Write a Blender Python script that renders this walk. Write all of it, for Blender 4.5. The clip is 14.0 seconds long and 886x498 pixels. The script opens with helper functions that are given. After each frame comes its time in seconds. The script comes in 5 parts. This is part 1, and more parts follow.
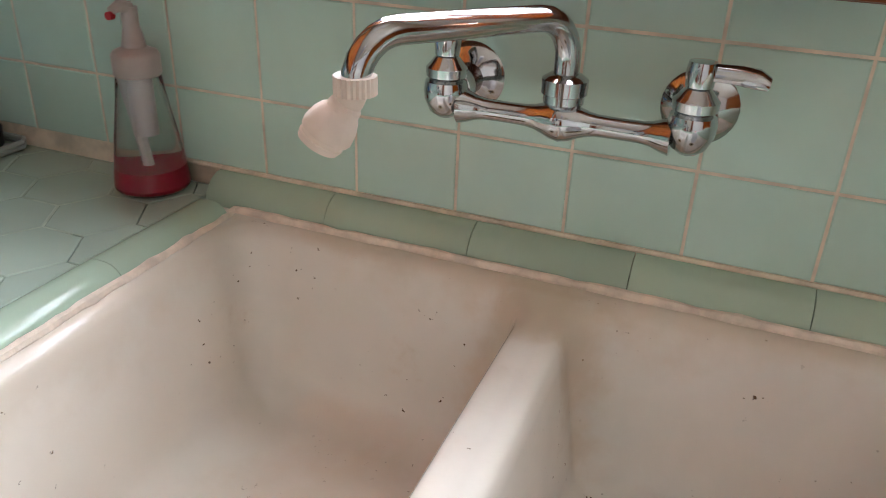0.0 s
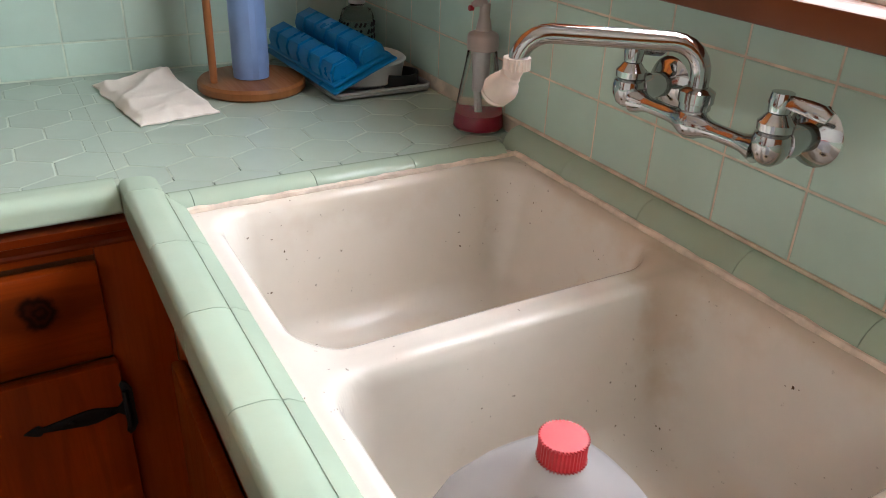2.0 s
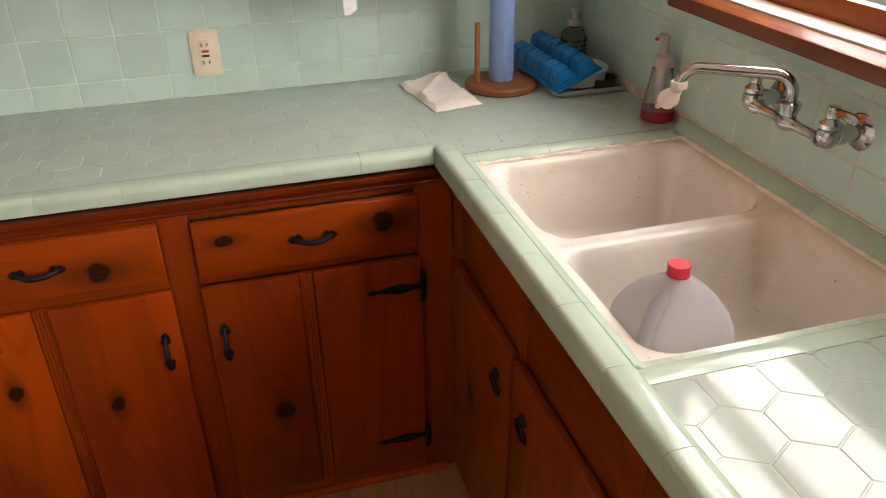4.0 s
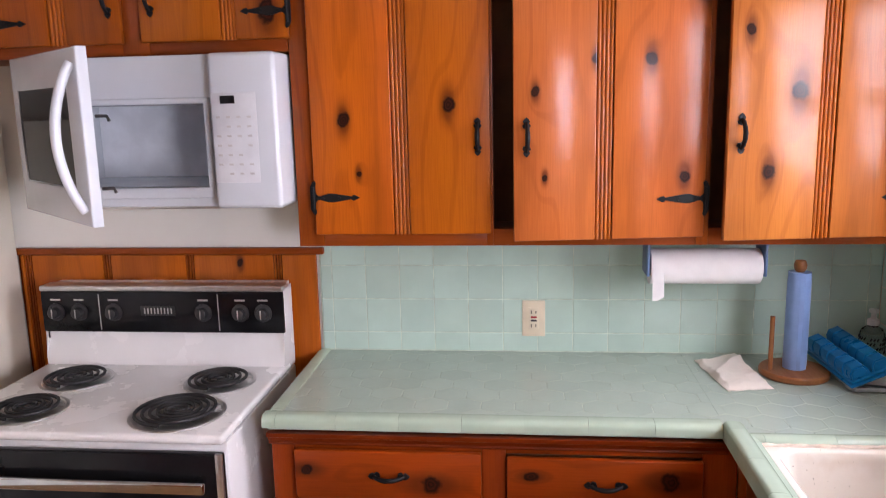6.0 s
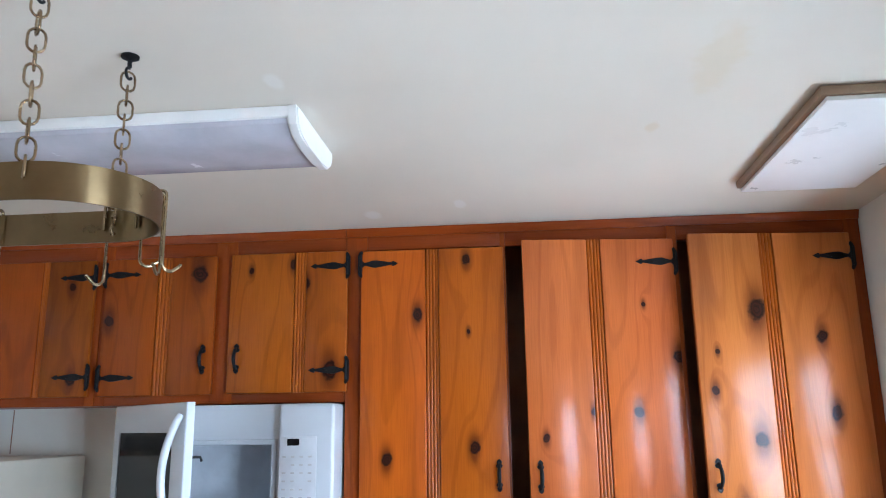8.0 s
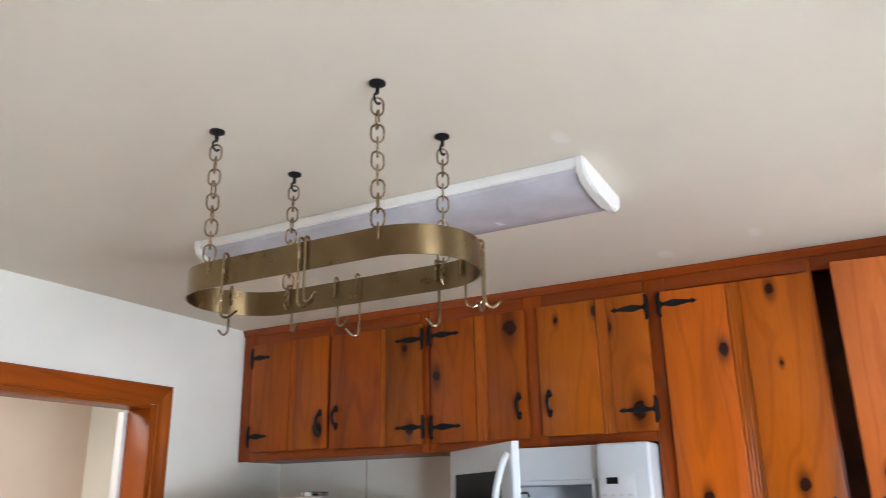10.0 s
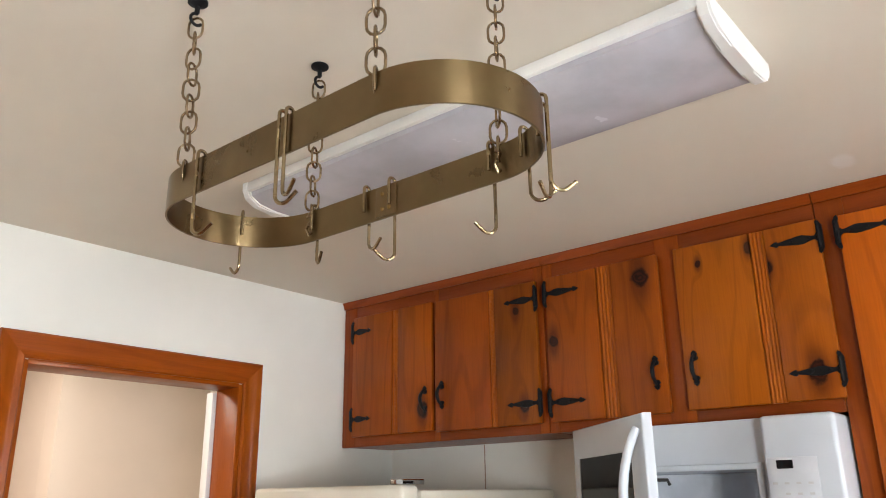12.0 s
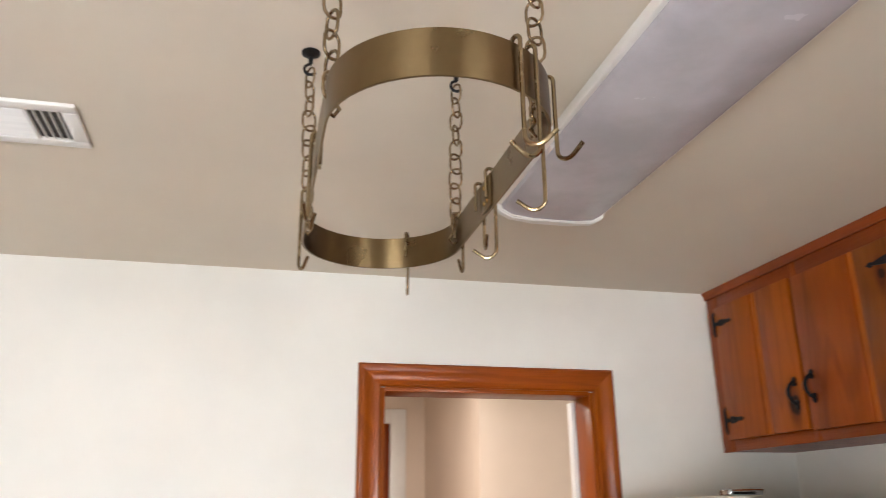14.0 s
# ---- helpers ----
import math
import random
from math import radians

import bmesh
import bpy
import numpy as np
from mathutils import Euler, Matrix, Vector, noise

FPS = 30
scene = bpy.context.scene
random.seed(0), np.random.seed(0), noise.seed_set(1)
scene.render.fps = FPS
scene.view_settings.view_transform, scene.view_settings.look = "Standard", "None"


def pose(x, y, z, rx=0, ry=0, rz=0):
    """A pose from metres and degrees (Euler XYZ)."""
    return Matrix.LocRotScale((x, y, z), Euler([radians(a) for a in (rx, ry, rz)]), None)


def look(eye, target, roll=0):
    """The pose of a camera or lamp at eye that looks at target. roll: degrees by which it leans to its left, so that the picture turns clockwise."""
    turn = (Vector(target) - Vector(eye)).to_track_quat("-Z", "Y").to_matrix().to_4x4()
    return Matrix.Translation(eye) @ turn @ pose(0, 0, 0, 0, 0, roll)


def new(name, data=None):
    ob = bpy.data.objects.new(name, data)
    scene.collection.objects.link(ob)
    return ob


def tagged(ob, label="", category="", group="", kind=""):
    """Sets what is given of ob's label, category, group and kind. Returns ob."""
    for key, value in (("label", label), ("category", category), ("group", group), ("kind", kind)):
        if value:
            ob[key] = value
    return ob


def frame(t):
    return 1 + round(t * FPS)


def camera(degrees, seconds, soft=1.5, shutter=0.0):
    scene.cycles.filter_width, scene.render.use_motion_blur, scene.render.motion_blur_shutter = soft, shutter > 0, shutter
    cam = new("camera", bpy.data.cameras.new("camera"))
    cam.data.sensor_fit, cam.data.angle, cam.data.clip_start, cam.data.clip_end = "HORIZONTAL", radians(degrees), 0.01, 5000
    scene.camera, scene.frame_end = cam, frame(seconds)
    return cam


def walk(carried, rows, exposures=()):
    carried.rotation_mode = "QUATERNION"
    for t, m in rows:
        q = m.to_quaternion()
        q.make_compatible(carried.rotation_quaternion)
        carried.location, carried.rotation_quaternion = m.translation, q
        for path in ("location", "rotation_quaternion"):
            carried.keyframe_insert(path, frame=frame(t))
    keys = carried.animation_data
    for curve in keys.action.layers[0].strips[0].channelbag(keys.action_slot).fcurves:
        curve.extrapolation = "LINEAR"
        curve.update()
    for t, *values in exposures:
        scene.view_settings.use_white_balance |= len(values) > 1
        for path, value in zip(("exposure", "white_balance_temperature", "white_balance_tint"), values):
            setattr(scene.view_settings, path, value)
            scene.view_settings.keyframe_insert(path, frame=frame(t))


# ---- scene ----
cam = camera(59.8, 14.0, soft=0.4, shutter=0.25)
EXPOSURES = [(0.0, 0.10, 6100, 11), (2.2, -0.05, 6500, 13), (4.5, -0.03, 7400, 25), (5.0, 0.05, 7250, 33), (5.5, 0.3, 7000, 37), (6.0, 0.12, 6400, 26), (6.6, 0.12, 5950, 14), (7.2, 0.22, 5050, 4), (9.5, 0.16, 5700, 6), (11.0, 0.18, 6300, 8), (12.0, 0.26, 6450, 8), (14.0, 0.13, 6600, 11)]
PATH = [
    (0, (1.093, -0.645, 1.242), (0.45, 1.018, 0.336), 2.3),
    (0.5, (1.182, -0.616, 1.245), (0.218, 0.881, 0.336), 2.3),
    (1, (1.328, -0.611, 1.263), (0.038, 0.613, 0.348), 2.8),
    (1.5, (1.411, -0.624, 1.284), (-0.071, 0.348, 0.357), 2.9),
    (2, (1.498, -0.668, 1.304), (-0.031, 0.226, 0.375), 2.4),
    (2.2, (1.539, -0.69, 1.32), (-0.002, 0.185, 0.394), 2.1),
    (4.3, (2.051, -0.983, 1.559), (0.347, -0.645, 0.57), -1.3),
    (4.5, (2.071, -0.985, 1.584), (0.354, -0.743, 0.587), -1.4),
    (5, (2.121, -0.939, 1.625), (0.388, -0.96, 0.627), -1.9),
    (5.1, (2.133, -0.931, 1.623), (0.394, -0.998, 0.637), -1.9),
    (5.5, (2.182, -0.933, 1.647), (0.338, -1.152, 0.905), -1.6),
    (5.7, (2.241, -0.967, 1.67), (0.329, -1.201, 1.132), -1.7),
    (6, (2.313, -1.043, 1.672), (0.358, -1.253, 1.305), -1.3),
    (6.5, (2.422, -1.111, 1.748), (0.431, -1.225, 1.604), -1.0),
    (6.7, (2.474, -1.135, 1.742), (0.475, -1.191, 1.759), -1.2),
    (7, (2.57, -1.091, 1.762), (0.574, -1.127, 1.892), -1.3),
    (7.2, (2.624, -1.108, 1.784), (0.642, -1.116, 2.052), -1.3),
    (9.3, (2.908, -1.016, 1.66), (1.075, -1.527, 2.276), -1.6),
    (9.5, (2.919, -1.014, 1.661), (1.12, -1.631, 2.28), -1.4),
    (10, (2.904, -1.061, 1.647), (1.222, -1.946, 2.268), -1.1),
    (10.5, (2.804, -1.171, 1.643), (1.224, -2.23, 2.258), -0.9),
    (11, (2.694, -1.234, 1.64), (1.123, -2.308, 2.255), -1.0),
    (11.5, (2.544, -1.224, 1.634), (0.999, -2.331, 2.255), -1.1),
    (12, (2.393, -1.188, 1.632), (0.928, -2.403, 2.247), -0.8),
    (12.5, (2.255, -1.17, 1.645), (0.926, -2.535, 2.254), -0.9),
    (13, (2.121, -1.151, 1.672), (0.955, -2.655, 2.289), -0.9),
    (13.5, (1.987, -1.089, 1.673), (1.089, -2.763, 2.297), -0.8),
    (14, (1.885, -0.987, 1.648), (1.439, -2.83, 2.285), -0.6),
]
walk(cam, [(t, look(eye, target, roll)) for t, eye, target, roll in PATH], EXPOSURES)

# ---- world and light ----
world = bpy.data.worlds.new("world")
scene.world = world
world.use_nodes = True
sky = world.node_tree.nodes.new("ShaderNodeTexSky")
sky.sky_type, sky.sun_disc, sky.sun_elevation, sky.sun_rotation = "NISHITA", False, radians(50), radians(150)
world.node_tree.links.new(sky.outputs[0], world.node_tree.nodes["Background"].inputs[0])
world.node_tree.nodes["Background"].inputs[1].default_value = 0.12


def lamp(name, place, target, width, height, watts, colour):
    data = bpy.data.lights.new(name, "AREA")
    data.shape, data.size, data.size_y, data.energy, data.color = "RECTANGLE", width, height, watts, colour
    ob = new(name, data)
    ob.matrix_world = look(place, target)
    return ob


sun = new("sun", bpy.data.lights.new("sun", "SUN"))
sun.data.energy, sun.data.angle, sun.data.color = 1.1, radians(10), (1, 0.95, 0.87)
sun.matrix_world = look((3, -6, 8), (0, 0, 0))
lamp("window_daylight", (0.96, 0.17, 1.62), (0.96, -3.0, 0.8), 0.80, 0.78, 22, (0.92, 0.96, 1.0))
lamp("wide_window_daylight", (2.92, 0.17, 1.32), (2.75, -3.0, 0.7), 1.12, 0.90, 74, (0.90, 0.95, 1.0))

# ---- materials ----
def nodes_of(name, rough=0.5, metal=0.0, spec=0.5):
    m = bpy.data.materials.new(name)
    m.use_nodes = True
    t = m.node_tree
    b = t.nodes["Principled BSDF"]
    b.inputs["Roughness"].default_value, b.inputs["Metallic"].default_value = rough, metal
    b.inputs["Specular IOR Level"].default_value = spec
    return m, t, b


def node(t, kind, **values):
    n = t.nodes.new("ShaderNode" + kind)
    for key, v in values.items():
        if key in ("operation", "data_type", "blend_type", "feature", "noise_dimensions", "interpolation_type"):
            setattr(n, key, v)
        else:
            n.inputs[int(key[1:]) if key[0] == "i" and key[1:].isdigit() else key].default_value = v
    return n


def maths(t, op, a, b=None, c=None):
    n = t.nodes.new("ShaderNodeMath")
    n.operation = op
    for k, v in enumerate((a, b, c)):
        if v is None:
            continue
        if isinstance(v, (int, float)):
            n.inputs[k].default_value = v
        else:
            t.links.new(v, n.inputs[k])
    return n.outputs[0]


def blend(t, fac, a, b):
    n = t.nodes.new("ShaderNodeMix")
    n.data_type = "RGBA"
    for socket, v in ((n.inputs[0], fac), (n.inputs[6], a), (n.inputs[7], b)):
        if isinstance(v, (int, float)):
            socket.default_value = v
        elif isinstance(v, tuple):
            socket.default_value = (*v, 1)
        else:
            t.links.new(v, socket)
    return n.outputs[2]


def ramp(t, value, lo, hi, out0=0.0, out1=1.0):
    n = t.nodes.new("ShaderNodeMapRange")
    n.interpolation_type = "SMOOTHSTEP"
    t.links.new(value, n.inputs[0])
    for k, v in enumerate((lo, hi, out0, out1)):
        n.inputs[k + 1].default_value = v
    return n.outputs[0]


def noise_of(t, vec, scale, detail=4.0, rough=0.55, distort=0.0):
    n = t.nodes.new("ShaderNodeTexNoise")
    n.inputs["Scale"].default_value, n.inputs["Detail"].default_value = scale, detail
    n.inputs["Roughness"].default_value, n.inputs["Distortion"].default_value = rough, distort
    t.links.new(vec, n.inputs["Vector"])
    return n.outputs[0]


def bump(t, b, height, strength, distance=0.002):
    n = t.nodes.new("ShaderNodeBump")
    n.inputs["Strength"].default_value, n.inputs["Distance"].default_value = strength, distance
    t.links.new(height, n.inputs["Height"])
    t.links.new(n.outputs[0], b.inputs["Normal"])


def place_of(t, shift=True):
    """Object coordinates, moved by a random step for each object."""
    c = t.nodes.new("ShaderNodeTexCoord")
    if not shift:
        return c.outputs["Object"]
    info = t.nodes.new("ShaderNodeObjectInfo")
    n = t.nodes.new("ShaderNodeVectorMath")
    n.operation = "MULTIPLY_ADD"
    n.inputs[1].default_value = (7.3, 5.1, 9.7)
    t.links.new(info.outputs["Random"], n.inputs[0])
    t.links.new(c.outputs["Object"], n.inputs[2])
    return n.outputs[0]


def plain(name, colour, rough=0.5, metal=0.0, var=0.12, scale=9.0, grain=160.0, relief=0.015, spec=0.5, dirt=None, dirt_at=0.62, coat=0.0, each=0.0, specks=None):
    """A surface with broad and fine variation, speckled with dirt where a dirt colour is given."""
    m, t, b = nodes_of(name, rough, metal, spec)
    p = place_of(t)
    broad, fine = noise_of(t, p, scale, 5), noise_of(t, p, grain, 3)
    dark = tuple(c * (1 - var) for c in colour)
    light = tuple(min(1, c * (1 + var * 0.6)) for c in colour)
    col = blend(t, ramp(t, broad, 0.3, 0.7), dark, light)
    if each:
        info = t.nodes.new("ShaderNodeObjectInfo")
        col = blend(t, maths(t, "MULTIPLY", info.outputs["Random"], each), col, tuple(c * 0.55 for c in colour))
    if dirt:
        spots = ramp(t, noise_of(t, p, scale * 2.3, 8, 0.7), dirt_at, dirt_at + 0.16)
        col = blend(t, maths(t, "MULTIPLY", spots, 0.6), col, dirt)
    if specks:
        few = ramp(t, noise_of(t, p, 9.0, 2), 0.45, 0.62)
        col = blend(t, maths(t, "MULTIPLY", ramp(t, noise_of(t, p, 130.0, 2), 0.70, 0.76), few), col, specks)
    t.links.new(col, b.inputs["Base Color"])
    t.links.new(ramp(t, broad, 0.3, 0.7, max(0.02, rough * 0.9), min(1, rough * 1.15)), b.inputs["Roughness"])
    b.inputs["Coat Weight"].default_value = coat
    b.inputs["Coat Roughness"].default_value = 0.12
    if relief:
        bump(t, b, fine, relief)
    return m


def pine(name, knots=(), origin=(0, 0, 0), along="z", light=(0.38, 0.092, 0.005), dark=(0.12, 0.020, 0.0015), seed=0.0, across="y", gloss=0.34):
    """Varnished knotty pine: rings drawn out along the board, bent round dark knots."""
    m, t, b = nodes_of(name, 0.4, 0.0, 0.1)
    c = t.nodes.new("ShaderNodeTexCoord")
    sep = t.nodes.new("ShaderNodeSeparateXYZ")
    t.links.new(c.outputs["Object"], sep.inputs[0])
    ax = {"x": 0, "y": 1, "z": 2}
    u, v = sep.outputs[ax[across]], sep.outputs[ax[along]]
    near = None
    heart = None
    core = None
    wobble = maths(t, "MULTIPLY", maths(t, "SUBTRACT", noise_of(t, c.outputs["Object"], 38, 3), 0.5), 1.1) if knots else None
    for ku, kv, r in knots:
        lean = math.sin(ku * 91.7 + kv * 57.3)
        tall = 0.84 + 0.16 * math.sin(ku * 37.1 + kv * 83.9)
        du = maths(t, "SUBTRACT", u, ku - origin[ax[across]])
        dv = maths(t, "SUBTRACT", v, kv - origin[ax[along]])
        dp = maths(t, "MULTIPLY_ADD", dv, 0.45 * lean, du)
        dq = maths(t, "MULTIPLY", maths(t, "MULTIPLY_ADD", du, -0.45 * lean, dv), tall)
        d = maths(t, "DIVIDE", maths(t, "SQRT", maths(t, "ADD", maths(t, "MULTIPLY", dp, dp), maths(t, "MULTIPLY", dq, dq))), r)
        dv_long = maths(t, "MULTIPLY", dv, 0.42)
        far = maths(t, "DIVIDE", maths(t, "SQRT", maths(t, "ADD", maths(t, "MULTIPLY", du, du), maths(t, "MULTIPLY", dv_long, dv_long))), r)
        wide = maths(t, "POWER", 2.718, maths(t, "MULTIPLY", far, -0.55))
        rim = maths(t, "ADD", d, wobble)
        tight = ramp(t, rim, 1.12, 0.66)
        swirl = maths(t, "MULTIPLY_ADD", maths(t, "SINE", maths(t, "MULTIPLY", rim, 17.0)), 0.5, 0.5)
        inner = maths(t, "MULTIPLY", ramp(t, rim, 0.80, 0.45), swirl)
        core = inner if core is None else maths(t, "MAXIMUM", core, inner)
        near = wide if near is None else maths(t, "MAXIMUM", near, wide)
        heart = tight if heart is None else maths(t, "MAXIMUM", heart, tight)
    vec = t.nodes.new("ShaderNodeCombineXYZ")
    t.links.new(maths(t, "ADD", u, seed), vec.inputs[0])
    t.links.new(maths(t, "MULTIPLY", v, 0.13), vec.inputs[1])
    t.links.new(maths(t, "MULTIPLY", sep.outputs[ax["x"] if across != "x" and along != "x" else ax["y"]], 0.3), vec.inputs[2])
    base = noise_of(t, vec.outputs[0], 4.2, 2, 0.4)
    phase = maths(t, "MULTIPLY", base, 70.0)
    if near is not None:
        phase = maths(t, "ADD", phase, maths(t, "MULTIPLY", near, 11.0))
    rings = maths(t, "MULTIPLY_ADD", maths(t, "SINE", phase), 0.5, 0.5)
    fibre = t.nodes.new("ShaderNodeCombineXYZ")
    t.links.new(maths(t, "MULTIPLY", maths(t, "ADD", u, seed), 1.0), fibre.inputs[0])
    t.links.new(maths(t, "MULTIPLY", v, 0.03), fibre.inputs[1])
    fine = noise_of(t, fibre.outputs[0], 260, 3, 0.6)
    broad = noise_of(t, vec.outputs[0], 9, 4, 0.5)
    glow = noise_of(t, vec.outputs[0], 2.6, 2, 0.5)
    gold = (min(1, light[0] * 1.18), light[1] * 1.26, light[2] * 1.1)
    col = blend(t, ramp(t, glow, 0.38, 0.66), light, gold)
    col = blend(t, maths(t, "MULTIPLY", ramp(t, rings, 0.78, 1.0), 0.20), col, dark)
    col = blend(t, maths(t, "MULTIPLY", ramp(t, fine, 0.35, 0.75), 0.20), col, dark)
    col = blend(t, maths(t, "MULTIPLY", ramp(t, broad, 0.45, 0.75), 0.38), col, tuple(k * 0.8 for k in dark))
    if heart is not None:
        col = blend(t, maths(t, "MULTIPLY", ramp(t, near, 0.34, 0.75), 0.75), col, (0.085, 0.014, 0.003))
        col = blend(t, maths(t, "MULTIPLY", heart, 0.95), col, (0.010, 0.003, 0.002))
        col = blend(t, maths(t, "MULTIPLY", core, 0.5), col, (0.060, 0.010, 0.003))
    t.links.new(col, b.inputs["Base Color"])
    b.inputs["Coat Weight"].default_value = gloss
    b.inputs["Coat Roughness"].default_value = 0.2
    t.links.new(ramp(t, fine, 0.2, 0.8, 0.34, 0.5), b.inputs["Roughness"])
    ripple = noise_of(t, vec.outputs[0], 34, 3, 0.6)
    bump(t, b, maths(t, "ADD", maths(t, "ADD", rings, fine), maths(t, "MULTIPLY", ripple, 2.0)), 0.12, 0.0015)
    return m


def clear(name, colour=(1, 1, 1), rough=0.02, ior=1.45):
    m, t, b = nodes_of(name, rough)
    b.inputs["Transmission Weight"].default_value = 1.0
    b.inputs["IOR"].default_value = ior
    b.inputs["Base Color"].default_value = (*colour, 1)
    return m


TILE = plain("green_glazed_tile", (0.43, 0.53, 0.45), 0.075, var=0.06, scale=5, grain=60, relief=0.015, each=0.06)
WALL_TILE = plain("green_wall_tile", (0.50, 0.66, 0.57), 0.17, var=0.07, scale=5, grain=60, relief=0.02, each=0.14)
TRIM_TILE = plain("green_trim_tile", (0.44, 0.56, 0.44), 0.12, var=0.08, scale=6, grain=60, relief=0.02, each=0.12)
GROUT_TOP = plain("worktop_grout", (0.47, 0.56, 0.46), 0.16, var=0.2, scale=30, grain=300, relief=0.05)
GROUT_PALE = plain("pale_grout", (0.55, 0.65, 0.53), 0.85, var=0.2, scale=30, grain=300, relief=0.3)
GROUT = plain("old_grout", (0.68, 0.57, 0.45), 0.85, var=0.25, scale=30, grain=300, relief=0.3)
CAULK = plain("dirty_caulk", (0.80, 0.68, 0.57), 0.6, var=0.2, scale=40, grain=260, relief=0.4, dirt=(0.22, 0.12, 0.06), dirt_at=0.64)
ENAMEL = plain("worn_sink_enamel", (0.82, 0.765, 0.69), 0.12, var=0.10, scale=4, grain=90, relief=0.02, dirt=(0.64, 0.53, 0.42), dirt_at=0.62, specks=(0.10, 0.055, 0.025))
PAINT = plain("white_wall_paint", (0.83, 0.82, 0.76), 0.55, var=0.04, scale=2.5, grain=220, relief=0.06)
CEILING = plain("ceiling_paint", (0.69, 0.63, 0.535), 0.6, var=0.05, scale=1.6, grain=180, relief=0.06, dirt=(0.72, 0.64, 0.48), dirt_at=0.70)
HALL = plain("hall_paint", (0.72, 0.60, 0.50), 0.6, var=0.04, scale=2, grain=200, relief=0.05)
WHITE = plain("white_appliance_enamel", (0.75, 0.74, 0.735), 0.25, var=0.03, scale=6, grain=120, relief=0.0)
CREAM = plain("cream_enamel", (0.74, 0.69, 0.58), 0.35, var=0.05, scale=6, grain=400, relief=0.1)
TRIMWHITE = plain("white_trim_paint", (0.80, 0.79, 0.77), 0.4, var=0.05, scale=8, grain=150, relief=0.05)
BLACK = plain("black_glass", (0.008, 0.008, 0.009), 0.07, var=0.2, scale=8, grain=120, relief=0.0, spec=0.2)
BLACKPLASTIC = plain("black_plastic", (0.02, 0.02, 0.021), 0.35, var=0.2, scale=20, grain=200, relief=0.05)
COIL = plain("burnt_coil", (0.012, 0.012, 0.013), 0.55, var=0.4, scale=60, grain=300, relief=0.2)
CHROME = plain("worn_chrome", (0.50, 0.51, 0.52), 0.10, 1.0, var=0.08, scale=30, grain=150, relief=0.01)
STEEL = plain("brushed_steel", (0.55, 0.54, 0.53), 0.32, 1.0, var=0.12, scale=30, grain=200, relief=0.03)
IRON = plain("black_forged_iron", (0.006, 0.006, 0.007), 0.55, 0.0, var=0.3, scale=60, grain=180, relief=0.3, spec=0.25)
CHAIN_BRASS = plain("chain_brass", (0.30, 0.22, 0.13), 0.26, 1.0, var=0.15, scale=30, grain=180, relief=0.0)
HOOK_BRASS = plain("hook_brass", (0.30, 0.225, 0.13), 0.25, 1.0, var=0.12, scale=30, grain=180, relief=0.0)
BRASS = plain("brushed_brass", (0.20, 0.138, 0.068), 0.30, 1.0, var=0.12, scale=14, grain=220, relief=0.02)
BRASSDARK = plain("dull_drain_brass", (0.30, 0.19, 0.06), 0.4, 1.0, var=0.3, scale=40, grain=200, relief=0.1)
PINE = pine("knotty_pine_frame", light=(0.27, 0.050, 0.0035), dark=(0.09, 0.013, 0.0012), seed=3.1)
PINE_BEAD = pine("reeded_pine", light=(0.36, 0.082, 0.004), dark=(0.11, 0.018, 0.0014), seed=9.3)
PINE_H = pine("knotty_pine_rail", light=(0.26, 0.046, 0.0035), dark=(0.085, 0.012, 0.0012), along="y", across="z", seed=8.4)
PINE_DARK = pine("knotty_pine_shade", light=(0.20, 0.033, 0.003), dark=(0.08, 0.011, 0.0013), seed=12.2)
PINE_TRIM = pine("pine_casing", light=(0.30, 0.064, 0.003), dark=(0.11, 0.019, 0.0018), seed=5.7)
PINE_TRIM_H = pine("pine_casing_head", light=(0.26, 0.050, 0.003), dark=(0.11, 0.019, 0.0018), along="x", across="z", seed=6.9)
OAK = pine("turned_oak", light=(0.27, 0.10, 0.035), dark=(0.15, 0.05, 0.016), along="x", across="y", seed=1.3)
PLANK = pine("floor_laminate", light=(0.28, 0.145, 0.07), dark=(0.15, 0.07, 0.032), along="x", across="y", seed=2.2)
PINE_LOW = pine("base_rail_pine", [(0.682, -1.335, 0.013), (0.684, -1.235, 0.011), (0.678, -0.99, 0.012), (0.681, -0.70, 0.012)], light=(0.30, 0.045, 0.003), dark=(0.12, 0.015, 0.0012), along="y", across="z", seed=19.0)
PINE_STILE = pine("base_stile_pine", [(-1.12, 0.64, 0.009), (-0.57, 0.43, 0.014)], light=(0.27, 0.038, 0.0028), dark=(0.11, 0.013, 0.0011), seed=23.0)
PINE_SHADE_H = pine("shaded_moulding_pine", light=(0.17, 0.022, 0.002), dark=(0.07, 0.008, 0.001), along="y", across="z", seed=27.0)
INSIDE = plain("cabinet_inside", (0.25, 0.10, 0.04), 0.6, var=0.2)

BRASS.node_tree.nodes["Principled BSDF"].inputs["Anisotropic"].default_value = 0.85
BRASS.node_tree.nodes["Principled BSDF"].inputs["Anisotropic Rotation"].default_value = 0.25


